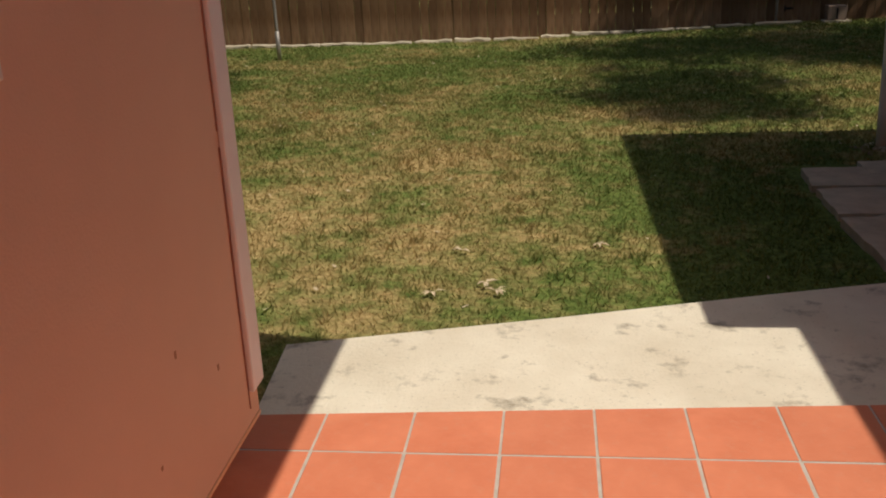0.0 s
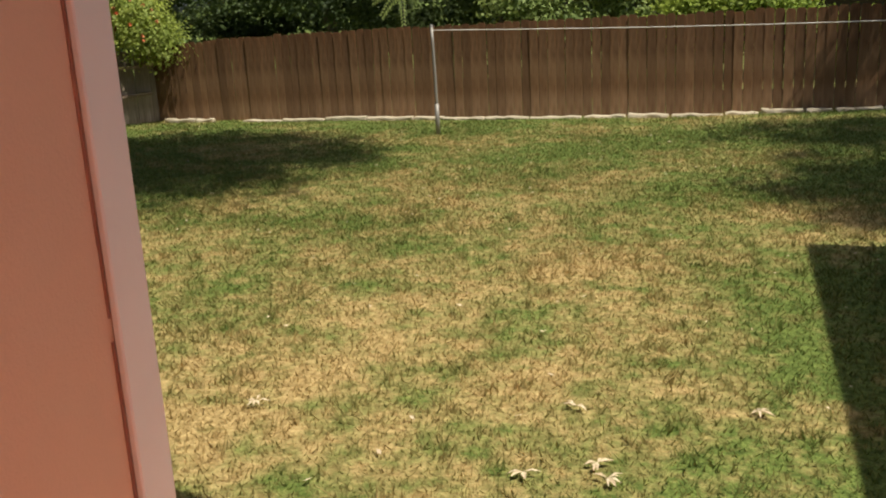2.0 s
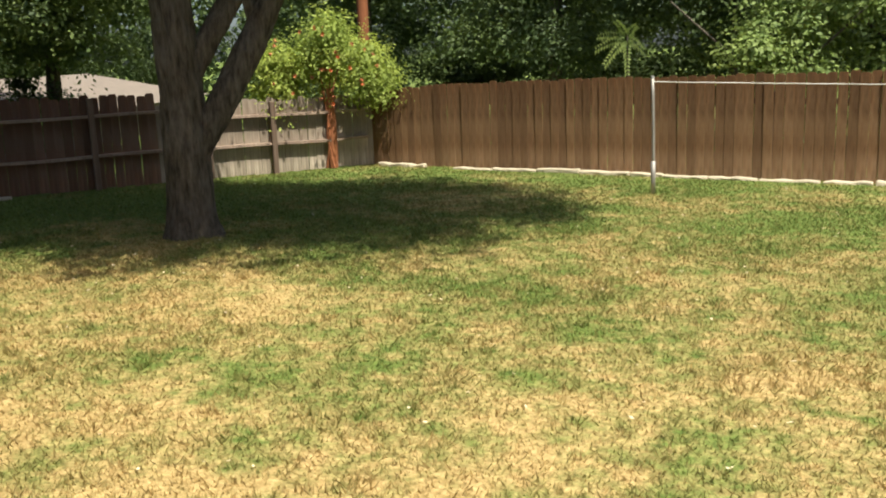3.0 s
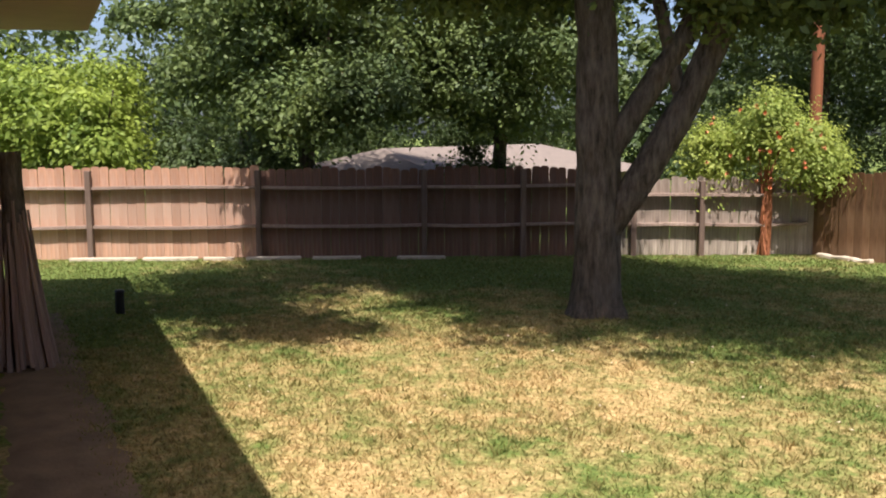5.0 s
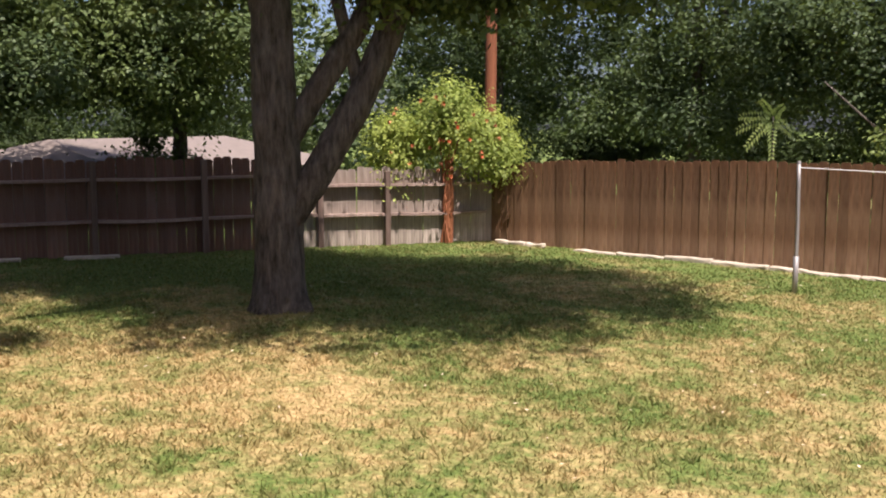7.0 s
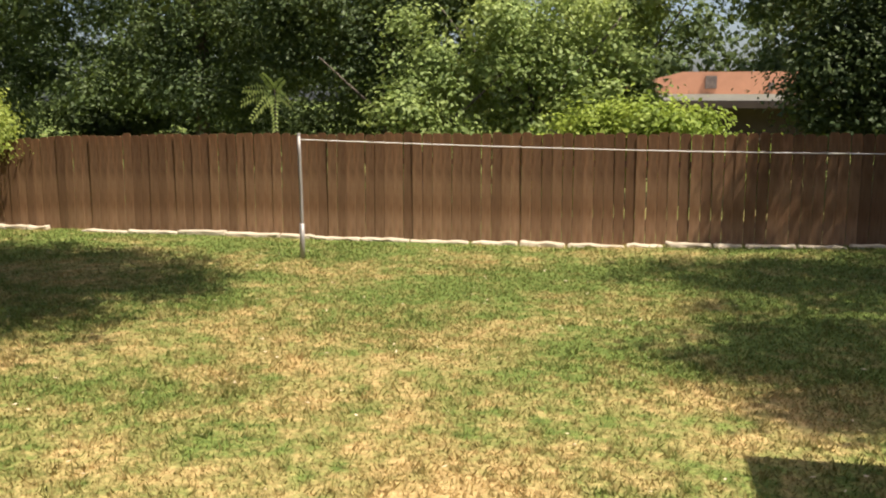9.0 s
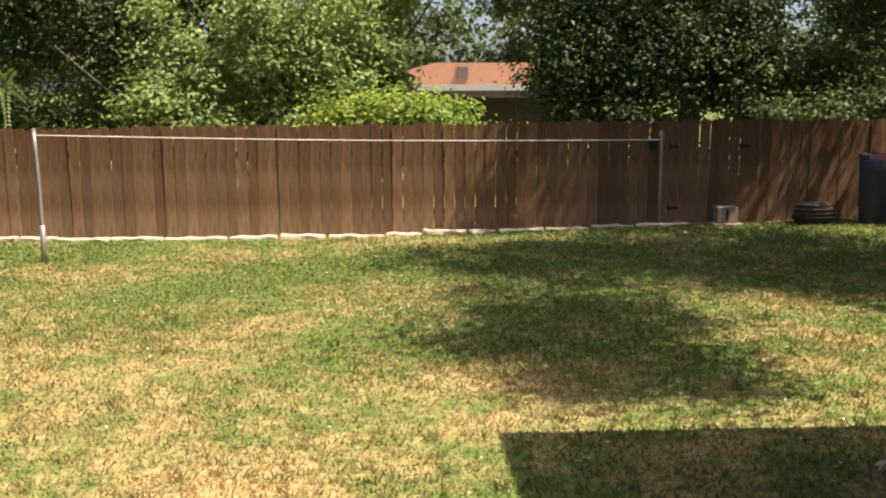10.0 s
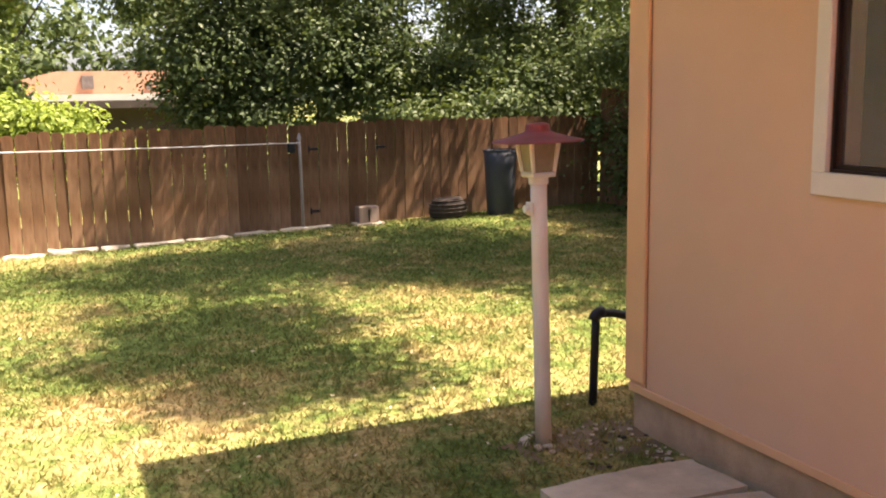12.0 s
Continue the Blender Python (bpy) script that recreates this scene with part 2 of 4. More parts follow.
CONCRETE, nt, b = nodes_of("patio_concrete", 0.9, 0, 0.2)
c = mix(nt, noise_fac(nt, 1.8, 5, 0.6, 0.35, 0.7), (0.67, 0.59, 0.46), (0.82, 0.75, 0.61))
c = mix(nt, mult(nt, noise_fac(nt, 5.5, 5, 0.7, 0.56, 0.70, seed=6), 0.75), c, (0.26, 0.215, 0.16))
c = mix(nt, mult(nt, noise_fac(nt, 60, 3, 0.7, 0.62, 0.74, seed=2), 0.6), c, (0.20, 0.17, 0.13))
nt.links.new(c, b.inputs["Base Color"])
bump(nt, b, noise_fac(nt, 55, 4), 0.35, 0.004)

GLASS, nt, b = nodes_of("window_glass", 0.05, 0, 0.5)
b.inputs["Base Color"].default_value = (0.9, 0.95, 0.93, 1)
b.inputs["Transmission Weight"].default_value = 0.9


# ---- mesh helpers ----
def part(name, bm, material, parent=None, label="", smooth=False):
    me = bpy.data.meshes.new(name)
    bm.normal_update()
    bm.to_mesh(me)
    bm.free()
    me.materials.append(material)
    if smooth:
        for p in me.polygons:
            p.use_smooth = True
    ob = new(name, me)
    if parent is not None:
        ob.parent = parent
    if label:
        ob["label"] = label
    return ob


def thing(name, at, label, category, group="", kind=""):
    e = new(name)
    e.location = at
    e.empty_display_size = 0.1
    return tagged(e, label, category, group, kind)


def box(lo, hi, bevel=0.0, bm=None, turn=None):
    """An upright box between two corners; edges rounded by bevel; turn: a matrix applied to it."""
    own = bmesh.new()
    m = Matrix.Translation((Vector(lo) + Vector(hi)) / 2) @ Matrix.Diagonal((hi[0] - lo[0], hi[1] - lo[1], hi[2] - lo[2], 1))
    bmesh.ops.create_cube(own, size=1, matrix=m)
    if bevel:
        bmesh.ops.bevel(own, geom=own.edges[:], offset=bevel, segments=1, affect="EDGES")
    if turn is not None:
        own.transform(turn)
    if bm is None:
        return own
    me = bpy.data.meshes.new("tmp")
    own.to_mesh(me)
    own.free()
    bm.from_mesh(me)
    bpy.data.meshes.remove(me)
    return bm


def tube(points, radii, sides=10, bm=None, cap=True):
    """A tapered tube along points."""
    bm = bm or bmesh.new()
    rings = []
    pts = [Vector(p) for p in points]
    for i, p in enumerate(pts):
        d = (pts[min(i + 1, len(pts) - 1)] - pts[max(i - 1, 0)]).normalized()
        u = d.cross(Vector((0.31, 0.95, 0.07))).normalized()
        v = d.cross(u)
        rings.append([bm.verts.new(p + (u * math.cos(k * math.tau / sides) + v * math.sin(k * math.tau / sides)) * radii[i]) for k in range(sides)])
    for a, b2 in zip(rings, rings[1:]):
        for k in range(sides):
            bm.faces.new((a[k], a[(k + 1) % sides], b2[(k + 1) % sides], b2[k]))
    if cap:
        bm.faces.new(rings[0][::-1])
        bm.faces.new(rings[-1])
    bmesh.ops.recalc_face_normals(bm, faces=bm.faces[:])
    return bm


def prism(poly, z0, z1, bevel=0.0):
    """A flat plate over a plan polygon."""
    bm = bmesh.new()
    row = [((x, 23.5 + 0.6 * math.sin(x * 1.7), 1.4), (1.7, 1.2, 1.5 + 0.4 * math.sin(x * 2.3)), 80) for x in (-22.0, -19.5, -17.0, -14.5, -12.0, -9.5, -7.0, -4.5, -2.0, 9.5, 12.0)]
    row += [((-32.0 + 0.5 * math.sin(y), y, 1.5), (1.4, 1.7, 1.6), 70) for y in (2.0, 4.5, 7.0, 9.5, 12.0, 14.5, 17.0, 19.5, 22.0, 24.5, 27.0)]
    tagged(new("hedge_row", leaf_mesh("hedge_row", row, LEAF_DARK, 0.2, 40, 0.5, seed=93)), "dark hedges growing beyond the fences", "hedge", kind="stuff")
    low = [bm.verts.new((x, y, z0)) for x, y in poly]
    top = [bm.verts.new((x, y, z1)) for x, y in poly]
    n = len(poly)
    bm.faces.new(low[::-1])
    bm.faces.new(top)
    for i in range(n):
        bm.faces.new((low[i], low[(i + 1) % n], top[(i + 1) % n], top[i]))
    bmesh.ops.recalc_face_normals(bm, faces=bm.faces[:])
    if bevel:
        bmesh.ops.bevel(bm, geom=[e for e in bm.edges if e.verts[0].co.z == e.verts[1].co.z == z1], offset=bevel, segments=1, affect="EDGES")
    return bm


def bulk(name, verts, faces, material):
    """A mesh from arrays of corners and of equal-sized faces."""
    me = bpy.data.meshes.new(name)
    k = faces.shape[1]
    me.vertices.add(len(verts))
    me.vertices.foreach_set("co", verts.astype(np.float32).ravel())
    me.loops.add(faces.size)
    me.loops.foreach_set("vertex_index", faces.astype(np.int32).ravel())
    me.polygons.add(len(faces))
    me.polygons.foreach_set("loop_start", np.arange(0, faces.size, k, dtype=np.int32))
    me.update(calc_edges=True)
    me.materials.append(material)
    return me


def leaf_mesh(name, blobs, material, size, per_clump=40, clump=0.45, droop=0.3, seed=1):
    """Leaves in clumps over ellipsoids (centre, radii, clumps): each leaf a folded lozenge."""
    rng = np.random.default_rng(seed)
    size, per_clump = size * 0.70, int(per_clump * 1.8)
    centres = []
    for c, r, n in blobs:
        r = np.array(r)
        inner = int(n * 0.45)
        d = rng.normal(size=(inner, 3))
        d /= np.linalg.norm(d, axis=1)[:, None]
        centres.append(np.array(c) + d * rng.uniform(0.2, 0.86, (inner, 1)) * r)
        boughs = max(5, n // 13)
        q = rng.normal(size=(boughs, 3))
        q /= np.linalg.norm(q, axis=1)[:, None]
        q *= rng.uniform(0.62, 1.0, (boughs, 1))
        pick = rng.integers(0, boughs, n - inner)
        e = rng.normal(size=(n - inner, 3))
        e /= np.linalg.norm(e, axis=1)[:, None]
        e[:, 2] = np.abs(e[:, 2]) * 0.55 - 0.12
        reach = rng.uniform(0.16, 0.40, boughs)[pick, None] * rng.uniform(0.3, 1.0, (n - inner, 1)) ** 0.5
        centres.append(np.array(c) + (q[pick] + e * reach) * r)
    centres = np.concatenate(centres)
    spread = rng.uniform(0.45, 1.5, len(centres)) * clump
    idx = np.repeat(np.arange(len(centres)), per_clump)
    p = centres[idx] + rng.normal(size=(len(idx), 3)) * spread[idx, None] * np.array([0.55, 0.55, 0.42])
    n = len(p)
    a = rng.uniform(0, math.tau, n)
    out = p - centres[idx]
    out /= np.linalg.norm(out, axis=1)[:, None] + 1e-6
    face = out + np.array([0, 0, 0.55]) + rng.normal(size=(n, 3)) * 0.45
    face /= np.linalg.norm(face, axis=1)[:, None]
    along = np.stack([np.cos(a), np.sin(a), rng.uniform(-0.9, 0.4, n) - droop], 1)
    along -= face * (along * face).sum(1)[:, None]
    along /= np.linalg.norm(along, axis=1)[:, None] + 1e-6
    side = np.cross(face, along)
    s = (size * rng.uniform(0.6, 1.35, n))[:, None]
    lift = np.cross(along, side) * s * 0.14
    v = np.stack([p, p + along * s * 0.5 + side * s * 0.27 + lift, p + along * s, p + along * s * 0.5 - side * s * 0.27 + lift], 1).reshape(-1, 3)
    return bulk(name, v, np.arange(4 * n).reshape(n, 4), material)


def lawn_height(x, y):
    """The lawn falls away gently from the house and climbs again towards the gate corner."""
    far = np.clip((y - 4.5) / 7.5, 0.0, 1.0)
    side = np.clip((-x - 5.5) / 7.0, 0.0, 1.0)
    foot = np.interp(x, (-1.0, 3.8, 6.8, 9.0), (-0.15, -0.005, 0.045, 0.06))
    return -0.05 + np.where(x < -1.0, -0.10 * np.maximum(far, side), (foot + 0.05) * far)


def ground_z(x, y):
    return float(lawn_height(x, y))


# ---- ground ----
def build_ground():
    xs = np.concatenate([[-400, -120, -50, -28], np.arange(-20, 12.01, 0.5), [18, 30, 60, 150, 400]])
    ys = np.concatenate([[-400, -100, -30, -12], np.arange(-6, 18.01, 0.5), [24, 40, 80, 180, 400]])
    bm = bmesh.new()
    grid = [[bm.verts.new((x, y, ground_z(x, y) + (0.012 * noise.noise((x * 0.9, y * 0.9, 0)) if -20 < x < 12 and 2.5 < y < 18 else 0) - (0.06 if y < 1.0 and x > -1.2 else 0))) for y in ys] for x in xs]
    for i in range(len(xs) - 1):
        for j in range(len(ys) - 1):
            bm.faces.new((grid[i][j], grid[i + 1][j], grid[i + 1][j + 1], grid[i][j + 1]))
    tagged(part("ground", bm, LAWN, smooth=True), "patchy green and straw-dry back lawn", "lawn", kind="structure")


def patio_edge(x):
    return 0.95 + 0.27 * (x + 1.02)


def build_grass():
    rng = np.random.default_rng(5)
    n = 640000
    x = rng.uniform(-17.0, 8.5, n)
    y = rng.uniform(0.8, 13.65, n) ** 1.0
    near = rng.random(n) < np.clip(1.25 - np.hypot(x, y) / 16.0, 0.35, 1.0)
    fence_x = -16.5 + 0.58 * (y - 2.75)
    keep = near & (x > fence_x + 0.05) & ((y > patio_edge(x) - 0.02) | (x < -1.04)) & ~((x > 3.3) & (y < 5.0)) & ~((x > 1.9) & (y < 4.45)) & ~((x < -1.04) & (y < 0.62 + 0.09 * (-1.0 - x) + 0.3 * rng.random(n) ** 2))
    bare = (np.hypot(x + 7.75, (y - 6.85)) < 0.24) | ((x > 2.4) & (y < 5.15) & (rng.random(n) < 0.3))
    keep &= ~bare
    x, y = x[keep], y[keep]
    n = len(x)
    z = lawn_height(x, y) - 0.005
    h = rng.uniform(0.012, 0.044, n)
    # taller clumps here and there
    clumps = rng.uniform((-9.0, 1.2), (4.0, 9.5), (1500, 2))
    cell = 0.25
    marks = {}
    for cx, cy in clumps:
        marks.setdefault((int(cx // cell), int(cy // cell)), (cx, cy, rng.uniform(0.04, 0.11)))
    for q in np.nonzero((x > -9) & (x < 4) & (y < 9.5))[0]:
        m = marks.get((int(x[q] // cell), int(y[q] // cell)))
        if m and (x[q] - m[0]) ** 2 + (y[q] - m[1]) ** 2 < m[2] ** 2:
            h[q] *= 1.8
    w = rng.uniform(0.004, 0.008, n) * (0.7 + np.hypot(x, y) / 9.0)
    a = rng.uniform(0, math.tau, n)
    lean = rng.normal(size=(n, 2)) * 0.6 * h[:, None]
    base = np.stack([x, y, z], 1)
    off = np.stack([np.cos(a) * w, np.sin(a) * w, 0 * w], 1)
    tip = base + np.stack([lean[:, 0], lean[:, 1], h], 1)
    v = np.stack([base - off, base + off, tip], 1).reshape(-1, 3)
    me = bulk("grass", v, np.arange(3 * n).reshape(n, 3), BLADE)
    tagged(new("grass", me), "short dry and green grass blades of the lawn", "grass", kind="stuff")


build_ground()
build_grass()


# ---- house: two wings with a tiled court between them ----
def build_wing_left():
    x0, y1, top = -0.84, 0.01, 3.2
    wall = part("wall_left", box((x0 - 0.2, -6.0, 0.25), (x0, y1 - 0.012, top)), STUCCO)
    tagged(wall, "salmon painted siding wall in porch shade", "wall", kind="structure")
    part("footing", box((x0 - 0.3, -6.0, -0.2), (x0 - 0.13, y1 - 0.12, 0.248)), FOUND, wall, "recessed grey footing")
    part("corner_board", box((x0 + 0.002, y1 - 0.100, 0.36), (x0 + 0.022, y1 + 0.01, top), 0.004), TRIM, wall, "pale pink corner trim board")
    part("corner_board", box((x0 - 0.16, y1 - 0.010, 0.36), (x0, y1 + 0.010, top), 0.004), TRIM, wall, "pale pink corner trim board")
    part("siding_lip", box((x0 - 0.19, -5.99, 0.235), (x0 + 0.004, y1 - 0.013, 0.249)), TRIM_TAN, wall)
    bm = bmesh.new()
    rng = random.Random(4)
    z = 0.30
    while z < 3.0:
        h = rng.uniform(0.12, 0.4)
        box((x0 - 0.001, y1 - 0.105 - rng.uniform(0, 0.003), z), (x0 + 0.004, y1 - 0.1005, min(z + h, 3.1)), bm=bm)
        z += h + (rng.uniform(0.02, 0.2) if rng.random() < 0.35 else 0)
    part("sealant_line", bm, CRACK, wall, "red-brown cracked sealant line")
    for i, (y, z, h) in enumerate(((-0.62, 0.74, 0.022), (-0.33, 0.56, 0.02), (-0.8, 0.5, 0.012))):
        part("paint_chip", box((x0 - 0.001, y, z), (x0 + 0.0015, y + 0.012, z + h), 0.0005), SEAL, wall, "chipped spot of paint")
    turn = Matrix.Translation((x0, y1, 0)) @ Matrix.Rotation(radians(-6), 4, "Z") @ Matrix.Translation((-x0, -y1, 0))
    back = part("wall_left_end", box((-11.6, y1 - 0.21, -0.2), (x0 - 0.202, y1 - 0.012, top), turn=turn), STUCCO)
    tagged(back, "salmon painted end wall of the house", "wall", kind="structure")
    win = thing("window_1", (x0, -1.6, 1.5), "white framed window in the salmon wall", "window", kind="structure")
    y0, y2, z0, z1 = -2.5, -1.22, 1.60, 2.6
    t = Matrix.Translation((-x0, 1.6, -1.5))
    for lo, hi in (((y0, z0), (y2, z0 + 0.09)), ((y0, z1 - 0.09), (y2, z1)), ((y0, z0 + 0.09), (y0 + 0.09, z1 - 0.09)), ((y2 - 0.09, z0 + 0.09), (y2, z1 - 0.09))):
        bm = box((x0 + 0.002, lo[0], lo[1]), (x0 + 0.028, hi[0], hi[1]), 0.004)
        bm.transform(t)
        part("window_frame", bm, WHITE, win)
    bm = box((x0 + 0.003, y0 + 0.09, z0 + 0.09), (x0 + 0.009, y2 - 0.09, z1 - 0.09))
    bm.transform(t)
    part("pane", bm, GLASS, win)


def build_wing_right():
    x0, y1 = 3.36, 5.0
    wy0, wy1, wz0, wz1 = 2.40, 3.62, 1.475, 2.40
    wall = thing("wall_right", (x0, y1, 0), "salmon painted siding wall on a concrete footing", "wall", kind="structure")
    t = Matrix.Translation((-x0, -y1, 0))

    def piece(name, lo, hi, mat, label="", bevel=0.0, parent=wall):
        bm = box(lo, hi, bevel)
        bm.transform(t)
        return part(name, bm, mat, parent, label)

    for lo, hi in (((x0, -6, 0.19), (x0 + 0.16, wy0, 2.9)), ((x0, wy1, 0.19), (x0 + 0.16, y1, 2.9)), ((x0, wy0, 0.19), (x0 + 0.16, wy1, wz0)), ((x0, wy0, wz1), (x0 + 0.16, wy1, 2.9))):
        piece("siding_panel", lo, hi, STUCCO)
    piece("siding_panel", (x0 + 0.162, y1 - 0.16, 0.19), (9.5, y1, 2.9), STUCCO)
    piece("footing", (x0 + 0.018, -6, -0.3), (x0 + 0.2, y1 - 0.016, 0.188), FOUND, "rough grey concrete footing")
    piece("footing", (x0 + 0.202, y1 - 0.2, -0.3), (9.5, y1 - 0.016, 0.188), FOUND, "rough grey concrete footing")
    piece("corner_board", (x0 - 0.022, y1 - 0.15, 0.24), (x0 - 0.002, y1 + 0.022, 2.9), TRIM_TAN, "salmon corner trim board", 0.004)
    piece("corner_board", (x0 - 0.002, y1 + 0.002, 0.24), (x0 + 0.13, y1 + 0.022, 2.9), TRIM_TAN, "salmon corner trim board", 0.004)
    piece("drip_edge", (x0 - 0.012, -6, 0.172), (x0 - 0.001, y1, 0.215), TRIM_TAN, "lower siding lip", 0.003)
    piece("sealant_line", (x0 - 0.004, y1 - 0.156, 0.22), (x0 - 0.0005, y1 - 0.1505, 2.9), SEAL)
    win = thing("window_2", (x0, wy1, wz0), "white framed window with dark bronze sash", "window", kind="structure")
    t2 = Matrix.Translation((-x0, -wy1, -wz0))

    def wp(name, lo, hi, mat, bevel=0.004):
        bm = box(lo, hi, bevel)
        bm.transform(t2)
        return part(name, bm, mat, win)

    w = 0.075
    wp("window_frame", (x0 - 0.03, wy0 - w, wz0 - 0.095), (x0 - 0.002, wy1 + w, wz0), WHITE)
    wp("window_frame", (x0 - 0.03, wy0 - w, wz1), (x0 - 0.002, wy1 + w, wz1 + w), WHITE)
    wp("window_frame", (x0 - 0.03, wy1, wz0), (x0 - 0.002, wy1 + w, wz1), WHITE)
    wp("window_frame", (x0 - 0.03, wy0 - w, wz0), (x0 - 0.002, wy0, wz1), WHITE)
    for lo, hi in (((wy0, wz0), (wy1, wz0 + 0.03)), ((wy0, wz1 - 0.03), (wy1, wz1)), ((wy1 - 0.03, wz0 + 0.03), (wy1, wz1 - 0.03)), ((wy0, wz0 + 0.03), (wy0 + 0.03, wz1 - 0.03)), ((3.0, wz0 + 0.03), (3.03, wz1 - 0.03))):
        wp("sash", (x0 + 0.02, lo[0], lo[1]), (x0 + 0.05, hi[0], hi[1]), BRONZE, 0.003)
    wp("pane", (x0 + 0.032, wy0 + 0.03, wz0 + 0.03), (x0 + 0.038, wy1 - 0.03, wz1 - 0.03), GLASS, 0)
    for lo, hi in (((wy1 - 0.012, wz0), (wy1 - 0.0005, wz1)), ((wy0 + 0.0005, wz0), (wy0 + 0.012, wz1)), ((wy0 + 0.0125, wz0 + 0.0005), (wy1 - 0.0125, wz0 + 0.012)), ((wy0 + 0.0125, wz1 - 0.012), (wy1 - 0.0125, wz1 - 0.0005))):
        wp("jamb", (x0 - 0.001, lo[0], lo[1]), (x0 + 0.019, hi[0], hi[1]), BRONZE, 0)
    # added backing, not a known wall; its near-black colour makes the window look unlit
    room = part("unlit_room_backing", box((x0 + 0.9, -5.9, -0.2), (x0 + 1.0, y1 - 0.17, 2.89)), UNLIT_ROOM)
    tagged(room, "added near-black backing for the unlit room behind the window", "wall", kind="structure")


def roof_slab(name, poly, z, thick, label):
    r = part(name, prism(poly, z, z + thick), SOFFIT)
    tagged(r, label, "roof", kind="structure")
    top = part("shingles", prism(poly, z + thick + 0.004, z + thick + 0.05), SHINGLE, r, "brown shingle covering")
    return r


def build_roofs():
    roof_slab("roof_left", [(0.66, -6), (0.66, 0.55), (-12.3, 2.49), (-12.9, 0.9), (-12.9, -6)], 3.20, 0.16, "beige soffit under a deep eave")
    roof_slab("roof_right", [(2.235, 0.60), (9.6, 0.60), (9.6, 5.03), (2.17, 5.03)], 2.90, 0.11, "beige soffit under a deep eave")
    roof_slab("roof_right_low", [(2.62, -6), (9.6, -6), (9.6, 0.596), (2.62, 0.596)], 2.90, 0.11, "beige soffit along the court")
    tagged(part("wall_back", box((-1.2, -6.2, -0.1), (9.6, -6.0, 3.3)), STUCCO), "salmon painted wall closing the court", "wall", kind="structure")


build_wing_left()
build_wing_right()
build_roofs()


def earth(poly, rise, cell, seed):
    """Uneven loose earth that sinks into the lawn along a ragged edge."""
    n = len(poly)

    def depth(x, y):
        inside, best = False, 9.0
        for i in range(n):
            (x0, y0), (x1, y1) = poly[i], poly[(i + 1) % n]
            if (y0 > y) != (y1 > y) and x < (x1 - x0) * (y - y0) / (y1 - y0) + x0:
                inside = not inside
            t = min(max(((x - x0) * (x1 - x0) + (y - y0) * (y1 - y0)) / ((x1 - x0) ** 2 + (y1 - y0) ** 2), 0), 1)
            best = min(best, math.hypot(x - x0 - t * (x1 - x0), y - y0 - t * (y1 - y0)))
        return best if inside else -best

    bm = bmesh.new()
    xs, ys = [q[0] for q in poly], [q[1] for q in poly]
    grid = {}
    for i in range(int((max(xs) - min(xs)) / cell) + 3):
        for j in range(int((max(ys) - min(ys)) / cell) + 3):
            x, y = min(xs) + (i - 1) * cell, min(ys) + (j - 1) * cell
            d = depth(x, y)
            if d > -1.5 * cell:
                wob = noise.noise((x * 4.0 + seed, y * 4.0, 0)) * 0.012 + noise.noise((x * 13.0, y * 13.0, seed)) * 0.009
                grid[i, j] = bm.verts.new((x, y, ground_z(x, y) - 0.012 + min(d, 0.18) / 0.18 * rise + wob))
    for (i, j) in list(grid):
        q = [grid.get(k) for k in ((i, j), (i + 1, j), (i + 1, j + 1), (i, j + 1))]
        if all(q):
            bm.faces.new(q).smooth = True
    return bm


bed_soil = part("soil_bed", earth([(-1.25, 0.1), (-1.2, 0.9), (-4.0, 1.2), (-8.2, 1.6), (-11.5, 2.0), (-11.5, 1.05)], 0.024, 0.07, 3.0), SOIL)
tagged(bed_soil, "bare brown soil strip along the house", "soil", kind="structure")

# patio slab and tile bed
slab = part("patio", prism([(-1.02, 0.95), (-0.97, 0.26), (-0.965, 0.05), (3.37, 0.05), (3.37, patio_edge(3.37)), (1.2, patio_edge(1.2) + 0.012), (0.2, patio_edge(0.2) - 0.008)], -0.12, 0.052, 0.006), CONCRETE)
tagged(slab, "sunlit stained concrete patio slab", "patio", kind="structure")
bed = part("floor_court", box((-0.965, -5.999, -0.1), (3.375, 0.049, 0.05)), GROUT)
tagged(bed, "terracotta tiled court floor with grey grout", "floor", kind="structure")
front = part("grout_edge", prism([(-0.965, 0.05), (3.37, 0.05), (3.37, 0.31 + 0.066 * 3.37), (-0.965, 0.31 - 0.066 * 0.965)], 0.053, 0.0822), GROUT, bed)
part("grout_bed", box((-0.965, -5.999, 0.0505), (3.375, 0.049, 0.0822)), GROUT, bed)


# ---- fences ----
def board_mesh(w, h, t, ear=0.03):
    bm = bmesh.new()
    prof = [(0, 0), (w, 0), (w, h - ear), (w - ear * 0.8, h), (ear * 0.8, h), (0, h - ear)]
    a = [bm.verts.new((x, -t / 2, z)) for x, z in prof]
    c2 = [bm.verts.new((x, t / 2, z)) for x, z in prof]
    bm.faces.new(a)
    bm.faces.new(c2[::-1])
    for i in range(6):
        j = (i + 1) % 6
        bm.faces.new((a[j], a[i], c2[i], c2[j]))
    bmesh.ops.recalc_face_normals(bm, faces=bm.faces[:])
    return bm


def board_set(name, mat, w, heights, t=0.016):
    out = []
    for h in heights:
        me = bpy.data.meshes.new(name)
        bm = board_mesh(w, h, t)
        bm.to_mesh(me)
        bm.free()
        me.materials.append(mat)
        out.append(me)
    return out


